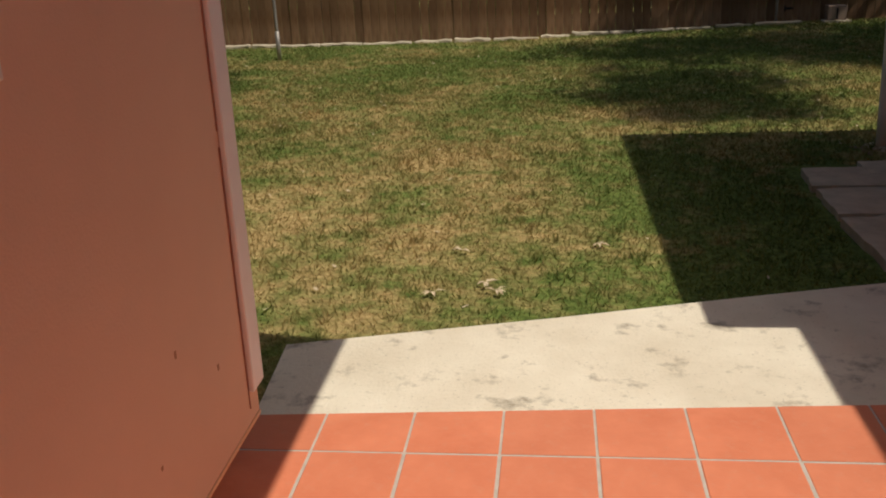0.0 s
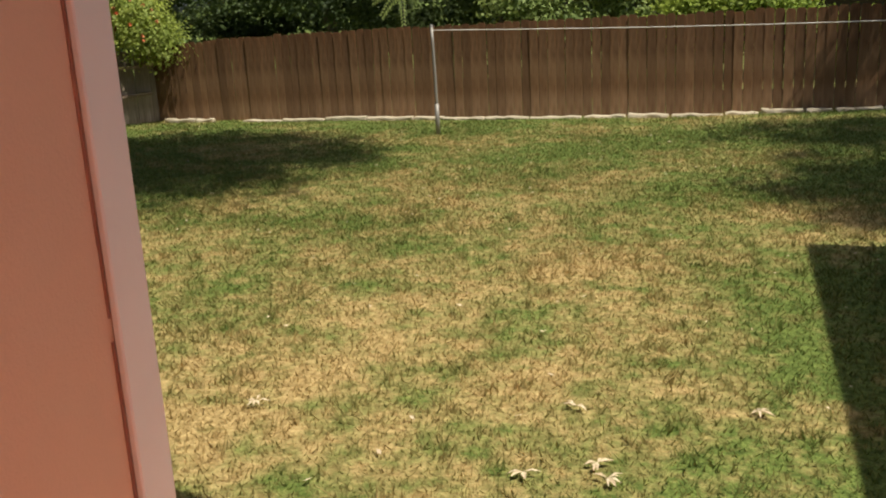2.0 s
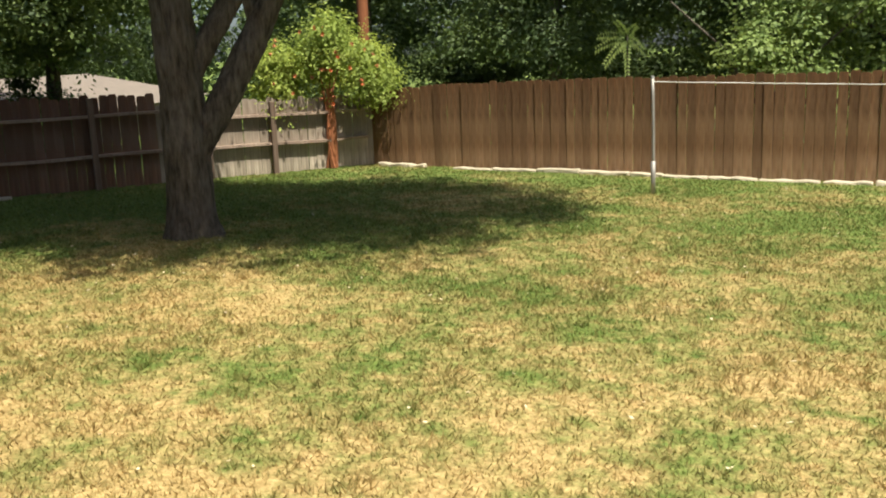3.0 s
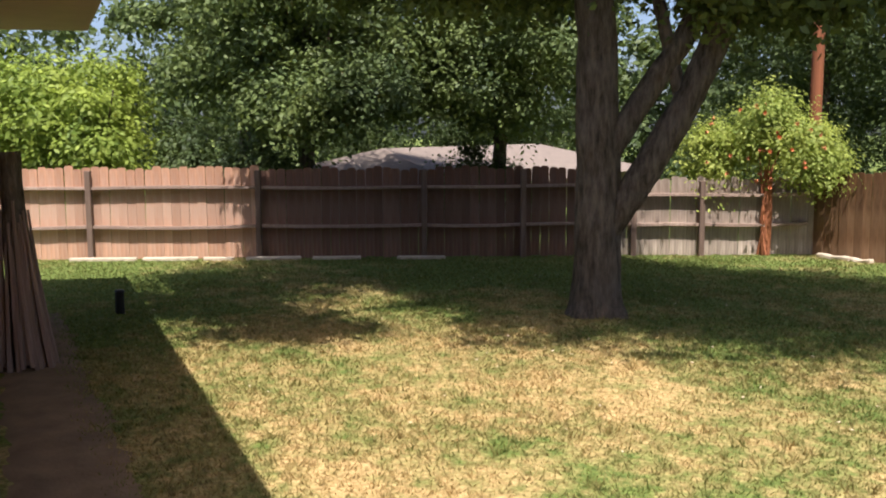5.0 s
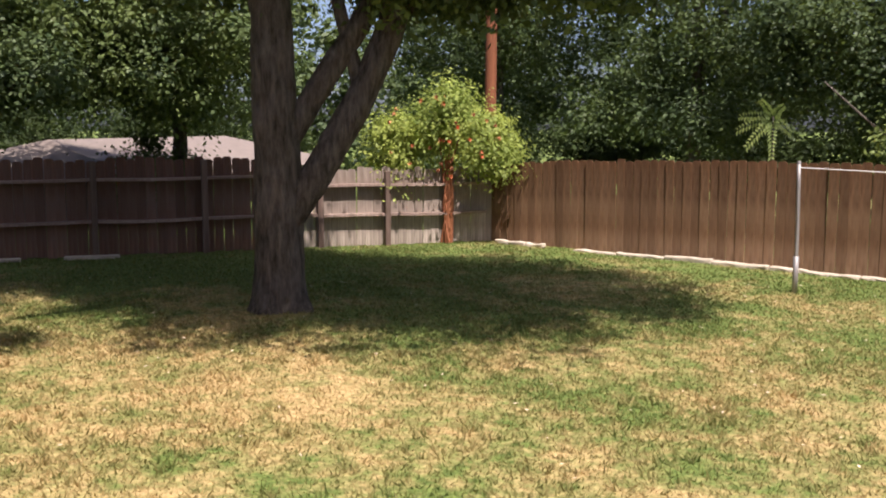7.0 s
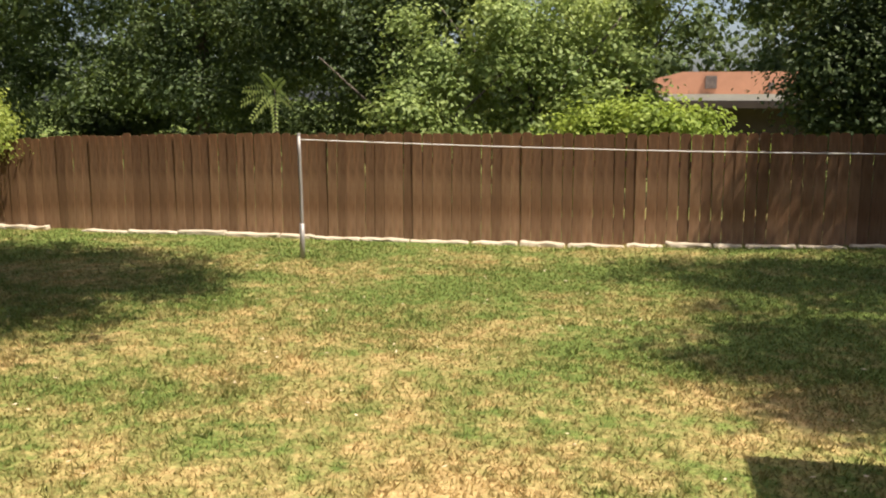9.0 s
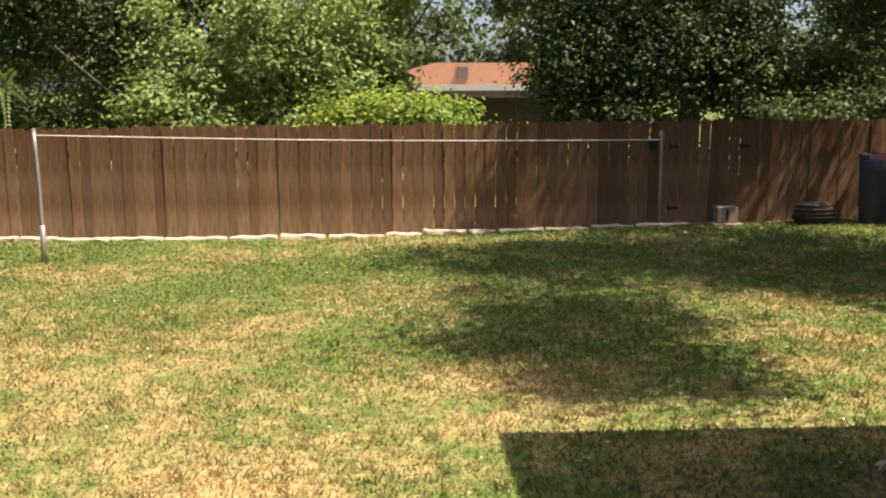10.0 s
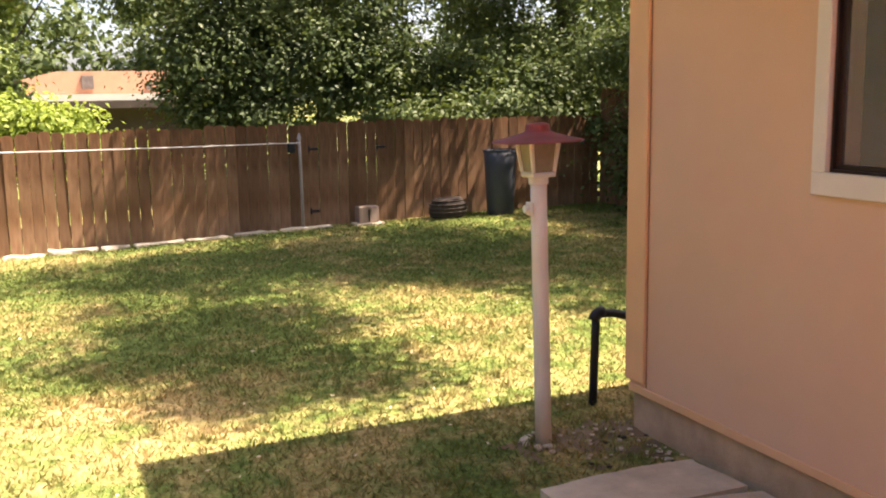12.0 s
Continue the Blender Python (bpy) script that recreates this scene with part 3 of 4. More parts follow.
def build_back_fence():
    f = thing("board_fence", (-10.25, 13.7, -0.15), "dark brown stained board fence", "fence")
    rng = random.Random(11)
    meshes = board_set("board", WOOD_BACK, 0.138, (1.56, 1.57, 1.58))
    x = -10.25
    while x < 8.60:
        o = new("board", rng.choice(meshes))
        o.parent = f
        top = np.interp(x, (-10.2, -8.7, -6.6, -4.0, 2.3, 5.0, 8.0), (1.19, 1.31, 1.35, 1.38, 1.43, 1.46, 1.45))
        gap = 0.005 if not (-1.3 < x < 2.2) else rng.uniform(0.003, 0.008)
        o.location = (x + 10.25, rng.uniform(-0.006, 0.006), top + 0.15 - 1.57 + rng.uniform(-0.012, 0.012))
        o.rotation_euler = (rng.uniform(-0.006, 0.006), rng.uniform(-0.006, 0.006), rng.uniform(-0.02, 0.02))
        x += 0.138 + gap
    for z in (0.3, 1.1):
        part("rail", box((0, 0.014, z), (19.0, 0.052, z + 0.085), 0.004), WOOD_POST, f)
    for i in range(9):
        part("post", box((0.3 + i * 2.3, 0.054, -0.1), (0.39 + i * 2.3, 0.144, 1.28), 0.005), WOOD_POST, f)
    gate = thing("gate_hardware", (4.9, 13.68, 0.45), "black strap hinges on the fence gate", "hinge")
    for dx, dz in ((-0.95, 0.62), (0.05, 0.62), (-0.95, -0.25)):
        part("hinge", box((dx, -0.016, dz), (dx + 0.11, -0.004, dz + 0.035), 0.004), BLACK, gate)
        part("hinge_plate", box((dx - 0.03, -0.016, dz - 0.025), (dx - 0.002, -0.004, dz + 0.06), 0.004), BLACK, gate)


def build_left_fence():
    d = Vector((0.58, 1.0, 0)).normalized()
    start = Vector((-16.5, 2.75, -0.14)) - d * 5.2
    f = thing("board_fence", start, "weathered board fence with rails and posts", "fence")
    f.rotation_euler = (0, 0, math.atan2(d.y, d.x))
    rng = random.Random(21)
    total = 5.2 + 12.55
    warm = board_set("board", WOOD_SIDE, 0.142, (1.52, 1.54, 1.50))
    grey = board_set("board", WOOD_GREY, 0.142, (1.30, 1.32, 1.28))
    dark = board_set("board", WOOD_SHADED, 0.142, (1.50, 1.48, 1.52))
    s = 0.0
    while s < total:
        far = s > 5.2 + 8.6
        # from here boards take the colour darkened for tree shade
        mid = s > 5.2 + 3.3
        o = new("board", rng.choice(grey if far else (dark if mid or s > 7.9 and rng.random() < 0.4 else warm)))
        o.parent = f
        o.location = (s, 0.03 + rng.uniform(-0.005, 0.005), rng.uniform(-0.02, 0.015))
        o.rotation_euler = (0, rng.uniform(-0.008, 0.008), rng.uniform(-0.02, 0.02))
        s += 0.142 + (0.004 if rng.random() < 0.9 else 0.012)
    posts = [0.3, 2.9, 5.72, 8.5, 11.25, 12.9, 14.75, 15.9]
    for q, s in enumerate(posts):
        h = 1.47 if s < 13.6 else 1.25
        part("post", box((s - 0.045, -0.135, -0.15), (s + 0.045, -0.03, h), 0.006), WOOD_POST, f)
    for a, c2 in zip(posts, posts[1:] + [total]):
        low = a > 13
        for z in ((0.52, 1.16) if not low else (0.5, 1.0)):
            sag = rng.uniform(-0.03, 0.02)
            bm = bmesh.new()
            rings = []
            for k in range(5):
                u = a + 0.047 + (c2 - a - 0.094) * k / 4
                zz = z + sag * math.sin(math.pi * k / 4)
                rings.append([bm.verts.new((u, y, zz + h)) for y, h in ((-0.10, 0), (0.018, 0), (0.018, 0.045), (-0.10, 0.045))])
            for r1, r2 in zip(rings, rings[1:]):
                for k in range(4):
                    bm.faces.new((r1[k], r1[(k + 1) % 4], r2[(k + 1) % 4], r2[k]))
            bm.faces.new(rings[0][::-1])
            bm.faces.new(rings[-1])
            bmesh.ops.recalc_face_normals(bm, faces=bm.faces[:])
            part("rail", bm, WOOD_RAIL, f)


def build_right_fence():
    f = thing("board_fence", (8.72, 13.72, -0.04), "tall dark vine-covered board fence", "fence")
    rng = random.Random(31)
    meshes = board_set("board", WOOD_BACK, 0.14, (1.9, 1.92, 1.88))
    y = 0.0
    while y < 8.4:
        o = new("board", rng.choice(meshes))
        o.parent = f
        o.location = (0, -y, rng.uniform(-0.02, 0.02))
        o.rotation_euler = (0, 0, radians(-90) + rng.uniform(-0.02, 0.02))
        y += 0.146
    for i in range(4):
        part("post", box((0.02, -0.4 - i * 2.4, -0.1), (0.11, -0.31 - i * 2.4, 1.85), 0.005), WOOD_POST, f)


build_back_fence()
build_left_fence()
build_right_fence()


# ---- trees ----
def furrow(bm, depth, seed):
    """Bark plates: long ridges that run up the wood, broken across."""
    for v in bm.verts:
        p = v.co
        q = (p.x * 11 + seed, p.y * 11, p.z * 2.2)
        ridge = 1.0 - abs(noise.noise(q)) * 2.6
        v.co = p + v.normal * (depth * ridge + depth * 0.8 * noise.noise((p.x * 3, p.y * 3, p.z * 1.6 + seed)))
    return bm


def limb(bm, pts, r0, r1, seed, sides=10, rough=0.05, step=0.25):
    rng = random.Random(seed)
    dense = []
    for a, c2 in zip(pts, pts[1:]):
        a, c2 = Vector(a), Vector(c2)
        n = max(2, int((c2 - a).length / step))
        dense += [a.lerp(c2, i / n) for i in range(n)]
    dense.append(Vector(pts[-1]))
    sm = [dense[0]] + [(dense[i - 1] + dense[i] * 2 + dense[i + 1]) / 4 for i in range(1, len(dense) - 1)] + [dense[-1]]
    n = len(sm)
    rad = [(r0 + (r1 - r0) * i / (n - 1)) * (1 + rng.uniform(-rough, rough)) for i in range(n)]
    return tube(sm, rad, sides, bm)


def tree(name, base, label, trunk, limbs, blobs, material, size, per_clump=40, clump=0.45, seed=1, r_base=0.2, group=""):
    """trunk: points above the base; limbs: (points, r0, r1); blobs in coordinates from the base."""
    e = thing(name, base, label, "tree", group)
    part("trunk", limb(None, trunk, r_base, r_base * 0.75, seed, 14), BARK, e, smooth=True)
    for i, (pts, r0, r1) in enumerate(limbs):
        part("limb", limb(None, pts, r0, r1, seed + i, 10), BARK, e, smooth=True)
    o = new("crown", leaf_mesh("crown", blobs, material, size, per_clump, clump, seed=seed))
    o.parent = e
    return e


def build_main_tree():
    R = Vector((0.656, 0.755, 0))
    base = Vector((-7.75, 6.85, ground_z(-7.75, 6.85)))
    e = thing("shade_tree", base, "large forked shade tree with grey furrowed bark", "tree")
    bm = limb(None, [(0, 0, -0.22), (0, 0, 0.0), (0, 0, 0.14), (0, 0, 0.4), (0, 0, 0.9), tuple(R * 0.0 + Vector((0, 0, 1.6))), tuple(R * -0.03 + Vector((0, 0, 3.0))), tuple(R * -0.25 + Vector((0, 0, 5.2)))], 0.265, 0.17, 3, 56, 0.012, 0.07)
    for v in bm.verts:
        k = (max(0.0, 0.45 - v.co.z) / 0.5) ** 2
        a = math.atan2(v.co.y, v.co.x)
        flare = 1 + k * (0.34 + 0.2 * math.sin(3 * a) + 0.16 * math.sin(5 * a + 1.0))
        v.co.x *= flare
        v.co.y *= flare
    bm.normal_update()
    part("trunk", furrow(bm, 0.014, 2.0), BARK, e, smooth=True)
    for i, (pts, r0, r1) in enumerate((
            ([R * 0.08 + Vector((0, 0, 0.95)), R * 0.42 + Vector((0, 0, 1.45)), R * 0.86 + Vector((0, 0, 2.2)), R * 1.2 + Vector((0, 0, 2.95)), R * 1.5 + Vector((0, 0, 4.4))], 0.175, 0.12),
            ([R * 0.08 + Vector((0, 0, 1.75)), R * 0.45 + Vector((0, 0, 2.35)), R * 0.85 + Vector((0, 0, 2.95)), R * 1.2 + Vector((0, 0, 3.6))], 0.135, 0.10),
            ([R * 0.9 + Vector((0, 0, 2.2)), R * 0.6 + Vector((0, 0, 3.4)), R * 1.2 + Vector((-0.2, 0, 4.8))], 0.07, 0.05),
            ([Vector((0, 0, 3.2)), Vector((-1.2, 0.3, 4.2)), Vector((-3.0, 0.4, 5.0))], 0.14, 0.05),
            ([Vector((0, 0, 3.6)), Vector((0.4, -1.4, 4.6)), Vector((0.6, -3.0, 5.2))], 0.13, 0.05),
            ([R * 1.35 + Vector((0, 0, 3.2)), R * 2.6 + Vector((0.6, 0, 4.4)), R * 3.6 + Vector((1.0, 0, 5.0))], 0.11, 0.05))):
        bm = limb(None, [tuple(p) for p in pts], r0, r1, 40 + i, 30, 0.012, 0.08)
        bm.normal_update()
        part("limb", furrow(bm, 0.011, 5.0 + i), BARK, e, smooth=True)
    blobs = [((1.8, 0.4, 6.0), (4.2, 3.2, 1.8), 1050), ((-3.6, -0.9, 5.0), (2.3, 2.4, 1.1), 420), ((-3.8, 1.2, 5.2), (2.2, 2.0, 1.1), 330), ((-2.6, -0.3, 5.6), (2.8, 2.7, 1.4), 460), ((-2.2, 1.0, 5.8), (2.5, 2.1, 1.4), 260), ((2.9, 2.1, 5.3), (2.6, 2.4, 1.4), 400),
             ((-1.8, -3.9, 5.0), (2.2, 1.5, 0.9), 230), ((0.7, -4.0, 5.0), (1.4, 0.9, 0.7), 90),
             ((1.15, 1.3, 3.6), (1.0, 1.1, 0.45), 90), ((-0.9, -0.6, 3.75), (1.6, 1.5, 0.5), 70), ((2.2, 2.6, 3.9), (1.4, 1.4, 0.6), 60), ((-2.6, -0.8, 4.2), (1.6, 1.5, 0.6), 60)]
    o = new("crown", leaf_mesh("crown", blobs, LEAF_TREE, 0.155, 48, 0.42, seed=8))
    o.parent = e


def simple_tree(name, x, y, height, blobs, mat, size, label, seed, per_clump=40, clump=0.5, r=0.16, group=""):
    z = ground_z(x, y)
    h = height
    tree(name, (x, y, z), label, [(0, 0, -0.05), (0.1, 0.05, h * 0.3), (0.0, 0.15, h * 0.6)],
         [([(0.0, 0.1, h * 0.35), (0.9, 0.2, h * 0.55), (1.6, 0.2, h * 0.75)], r * 0.6, r * 0.2), ([(0.0, 0.1, h * 0.4), (-0.9, 0.1, h * 0.6), (-1.6, -0.1, h * 0.8)], r * 0.6, r * 0.2)],
         blobs, mat, size, per_clump, clump, seed, r, group)


def build_trees():
    g1, g2 = "trees beyond the left fence", "trees beyond the back fence"
    # beyond the left fence
    simple_tree("evergreen_tree", -17.6, 7.6, 7, [((0, 0, 4.4), (2.9, 3.1, 2.9), 420), ((1.2, 1.6, 3.4), (1.6, 1.9, 1.2), 130), ((2.1, -0.6, 2.7), (1.0, 1.3, 0.9), 90)], LEAF_ELM, 0.165, "dense dark green tree behind the fence", 51, 62, group=g1)
    simple_tree("evergreen_tree", -16.6, 11.6, 7, [((0, 0, 4.6), (2.6, 2.7, 2.7), 380), ((0.6, -0.6, 3.1), (1.8, 2.0, 1.0), 100)], LEAF_ELM, 0.165, "dense dark green tree behind the fence", 52, 62, group=g1)
    simple_tree("evergreen_tree", -20.6, 7.4, 7, [((0, 0, 4.9), (2.2, 2.2, 2.4), 330)], LEAF_ELM, 0.165, "dense dark green tree behind the fence", 53, 62, group=g1)
    simple_tree("bamboo_shrub", -19.0, 3.7, 3.8, [((0, 0, 2.0), (1.6, 1.3, 1.6), 300)], LEAF_LIGHT, 0.17, "bright green feathery shrub behind the fence", 54, 34, 0.4, 0.06, g1)
    simple_tree("bamboo_shrub", -20.2, 1.4, 4.0, [((0, 0, 2.2), (1.9, 1.7, 1.7), 300)], LEAF_LIGHT, 0.18, "bright green feathery shrub behind the fence", 55, 34, 0.4, 0.06, g1)
    # beyond the back fence
    simple_tree("evergreen_tree", -14.6, 19.5, 9, [((0, 0, 4.6), (3.2, 2.6, 3.6), 420)], LEAF_DARK, 0.15, "tall dark tree beyond the corner", 56, 60, group=g2)
    simple_tree("evergreen_tree", -9.4, 19.8, 9, [((0, 0, 4.3), (3.1, 2.2, 3.5), 430)], LEAF_DARK, 0.15, "tall dark tree behind the back fence", 57, 60, group=g2)
    simple_tree("evergreen_tree", -4.9, 18.6, 8, [((0, 0, 3.7), (2.6, 1.8, 3.2), 400)], LEAF_DARK, 0.14, "dark leafy tree behind the back fence", 58, 60, group=g2)
    simple_tree("privet_shrub", -3.7, 16.1, 3.4, [((0, 0, 1.9), (0.85, 0.7, 1.35), 110), ((0.5, 0.1, 1.3), (0.7, 0.6, 0.8), 50)], LEAF_PRIVET, 0.13, "upright light-leaved shrub behind the fence", 59, 44, 0.32, 0.06, g2)
    simple_tree("privet_shrub", -1.9, 17.2, 4.6, [((0, 0, 2.6), (1.5, 1.0, 2.0), 230)], LEAF_PRIVET, 0.14, "tall light-leaved shrub behind the fence", 60, 44, 0.36, 0.07, g2)
    simple_tree("privet_shrub", -0.8, 18.8, 5.0, [((0, 0, 2.9), (1.4, 1.1, 2.1), 230)], LEAF_PRIVET, 0.15, "tall light-leaved shrub behind the fence", 61, 44, 0.36, 0.07, g2)
    simple_tree("vine_mound", 0.3, 15.3, 1.9, [((0, 0, 1.28), (1.35, 0.7, 0.75), 180), ((1.2, 0.1, 0.95), (0.9, 0.5, 0.55), 60), ((-1.2, 0.1, 1.0), (0.7, 0.5, 0.55), 45)], LEAF_LIGHT, 0.13, "bright yellow-green vine mound over the fence", 62, 44, 0.26, 0.05, g2)
    simple_tree("oak_tree", 5.6, 18.6, 9, [((0, 0, 4.5), (3.0, 2.0, 3.2), 520), ((-3.3, 0.2, 5.0), (1.7, 1.5, 2.0), 260), ((-1.7, -0.3, 2.3), (1.5, 1.0, 1.5), 260), ((1.4, -1.0, 2.1), (2.1, 1.2, 1.1), 150)], LEAF_DARK, 0.135, "big dark oak behind the back fence", 63, 62, 0.45, 0.22, g2)
    simple_tree("oak_tree", 10.2, 17.4, 9, [((0, 0, 4.2), (2.6, 2.2, 3.4), 430), ((-0.3, -1.2, 1.9), (2.2, 1.1, 1.3), 200)], LEAF_DARK, 0.135, "big leafy oak behind the fence corner", 64, 60, 0.45, 0.22, g2)
    # right side: crown high over the lawn
    z = ground_z(9.9, 8.8)
    tree("pecan_tree", (9.9, 8.8, z), "tall leafy tree overhanging the side fence", [(0, 0, -0.05), (-0.2, 0.1, 2.4), (-0.7, 0.2, 4.2)],
         [([(-0.5, 0.1, 3.4), (-2.2, 0.3, 4.6), (-4.6, 0.6, 5.4)], 0.14, 0.05), ([(-0.5, 0.1, 3.8), (-1.0, -1.6, 5.0), (-1.6, -2.6, 5.6)], 0.12, 0.05)],
         [((-4.1, 1.3, 5.7), (3.3, 2.0, 1.0), 500), ((-5.75, -1.85, 5.7), (1.85, 0.95, 0.5), 165), ((-2.4, -0.1, 5.7), (1.5, 1.2, 0.6), 190), ((-5.4, -3.2, 5.7), (0.9, 0.5, 0.35), 60), ((-0.9, -0.9, 5.7), (2.3, 2.6, 1.8), 360), ((-3.6, 4.3, 5.7), (3.2, 1.6, 1.1), 300)], LEAF_MID, 0.13, 46, 0.42, 70, 0.24)
    tree("vine_screen", (8.62, 10.6, z), "leafy vines hanging over the tall fence", [(0, 0, -0.05), (0.05, 0.1, 1.2), (0, 0.2, 2.0)], [([(0, 0, 0.9), (0.1, 1.2, 1.7), (0, 2.2, 2.2)], 0.03, 0.015)],
         [((0.2, 0.4, 2.2), (0.8, 2.9, 0.9), 230), ((-0.1, 0.6, 1.0), (0.25, 2.6, 0.9), 200), ((0.8, 2.2, 2.9), (1.2, 1.8, 1.2), 120)], LEAF_DARK, 0.12, 40, 0.34, 71, 0.045)


def build_trumpet_vine():
    e = thing("trumpet_vine", (-10.55, 12.95, -0.14), "bushy trumpet vine with orange flowers on a reddish post", "vine")
    part("post", limb(None, [(0, 0, -0.05), (0.02, 0, 0.7), (0, 0, 1.5)], 0.085, 0.07, 5, 10), WOOD_RED, e, "reddish wooden support post")
    for i, dx in enumerate((-0.05, 0.06, 0.02)):
        part("stem", limb(None, [(dx * 1.6, -0.09, 0), (-dx, -0.1, 0.6), (dx, -0.08, 1.2), (dx * 4, 0, 1.8)], 0.022, 0.014, 15 + i, 7), WOOD_RED, e)
    blobs = [((-0.25, -0.1, 1.95), (0.72, 0.72, 0.55), 85), ((-0.05, -0.05, 2.5), (0.40, 0.35, 0.22), 18), ((-0.9, -0.5, 1.95), (0.28, 0.28, 0.26), 13), ((-0.7, -0.4, 1.5), (0.45, 0.45, 0.5), 42), ((-0.98, -0.62, 1.05), (0.30, 0.28, 0.5), 24), ((0.5, 0.25, 1.75), (0.55, 0.55, 0.55), 50), ((0.75, 0.4, 1.45), (0.35, 0.35, 0.25), 16)]
    o = new("foliage", leaf_mesh("foliage", blobs, LEAF_VINE, 0.10, 50, 0.30, 0.5, seed=81))
    o.parent = e
    me = bpy.data.meshes.new("flower")
    bm = bmesh.new()
    ring = [bm.verts.new((math.cos(k * math.tau / 10) * (0.05 if k % 2 else 0.03), math.sin(k * math.tau / 10) * (0.05 if k % 2 else 0.03), 0.085)) for k in range(10)]
    neck = [bm.verts.new((math.cos(k * math.tau / 10) * 0.014, math.sin(k * math.tau / 10) * 0.014, 0.04)) for k in range(10)]
    root = bm.verts.new((0, 0, 0))
    for k in range(10):
        bm.faces.new((neck[k], neck[(k + 1) % 10], ring[(k + 1) % 10], ring[k]))
        bm.faces.new((root, neck[(k + 1) % 10], neck[k]))
    bm.to_mesh(me)
    bm.free()
    me.materials.append(FLOWER)
    rng = random.Random(83)
    for i in range(36):
        d = Vector((rng.gauss(0.25, 1), rng.gauss(-0.5, 1), rng.gauss(-0.1, 0.8))).normalized()
        f = new("flower", me)
        f.parent = e
        f.location = Vector((-0.1, -0.1, 1.8)) + Vector((d.x * 1.02, d.y * 0.95, d.z * 0.72))
        f.rotation_euler = (rng.uniform(0.8, 2.2), rng.uniform(-0.6, 0.6), math.atan2(d.y, d.x) + radians(90))
        f.scale = (0.8, 0.8, 0.8)


def build_woods():
    """Woods at a distance, and low growth close behind the fences."""
    rng = random.Random(90)
    blobs = []
    for i in range(40):
        a = radians(-70 + i * 4.6)
        r = rng.uniform(42, 52)
        blobs.append(((-math.sin(a) * r, math.cos(a) * r, rng.uniform(2.5, 4.5)), (3.4, 3.4, rng.uniform(3.6, 5.2)), 60))
    tagged(new("distant_woods", leaf_mesh("distant_woods", blobs, LEAF_DARK, 0.55, 26, 1.0, seed=91)), "hazy dark green woods in the distance", "woods", kind="stuff")
    low = [((-18.4, 5.4, 1.1), (1.0, 0.9, 1.0), 100), ((-17.4, 6.2, 1.1), (1.2, 1.5, 0.9), 100), ((-16.4, 11.0, 0.9), (0.9, 1.0, 0.7), 60), ((-13.8, 15.6, 0.7), (1.4, 1.2, 0.7), 80),
           ((3.6, 16.0, 0.5), (2.6, 0.8, 0.65), 90), ((7.4, 15.6, 1.0), (1.8, 0.9, 1.2), 120), ((10.4, 13.6, 1.4), (1.2, 1.6, 1.6), 130)]
    tagged(new("undergrowth", leaf_mesh("undergrowth", low, LEAF_DARK, 0.14, 40, 0.38, seed=92)), "dark low growth behind the fences", "shrubs", kind="stuff")


build_main_tree()
build_trees()
build_woods()
build_trumpet_vine()


def build_utility_pole():
    e = thing("utility_pole", (-11.7, 15.6, -0.15), "reddish brown wooden utility pole behind the fence", "pole")
    part("shaft", limb(None, [(0, 0, -0.05), (0.02, 0, 4), (0.04, 0, 8.5)], 0.12, 0.10, 6, 12, 0.01), WOOD_RED, e, smooth=True)
    part("cap", tube([(0.04, 0, 8.5), (0.04, 0, 8.56)], [0.10, 0.04], 12), WOOD_RED, e)


build_utility_pole()


# ---- neighbours' houses ----
def build_neighbour_back():
    e = thing("neighbour_house", (1.95, 33.0, -0.3), "tan house with a low pale roof beyond the trees", "house")
    # wall, and strip under the roof edge, carry the eave shade in their colour
    part("wall", box((-5.0, 0, 0), (6.0, 5.0, 1.95)), EAVE_SHADE, e, "outer wall coloured dark for the eave shade")
    part("roof", prism([(-5.6, -0.8), (6.6, -0.8), (6.6, 3.0), (-5.6, 3.0)], 2.1, 2.30), ROOF_PALE, e, "pale flat porch roof")
    part("shaded_fascia", box((-5.6, -0.84, 1.86), (6.6, -0.802, 2.09)), EAVE_SHADE, e)
    bm = bmesh.new()
    a = [bm.verts.new(p) for p in ((-4.4, 3.02, 2.2), (6.0, 3.02, 2.2), (4.4, 3.02, 3.1), (-0.6, 3.02, 3.1))]
    c2 = [bm.verts.new((v.co.x, 8.0, v.co.z)) for v in a]
    bm.faces.new(a)
    bm.faces.new(c2[::-1])
    for i in range(4):
        bm.faces.new((a[(i + 1) % 4], a[i], c2[i], c2[(i + 1) % 4]))
    bmesh.ops.recalc_face_normals(bm, faces=bm.faces[:])
    part("gable", bm, ROOF_TAN, e, "orange-tan upper roof and wall")
    part("vent", box((0.15, 2.9, 2.5), (0.55, 3.01, 2.95), 0.01), SHINGLE, e)
    part("vent", box((2.3, 2.9, 2.45), (2.48, 3.01, 2.7), 0.01), SHINGLE, e)


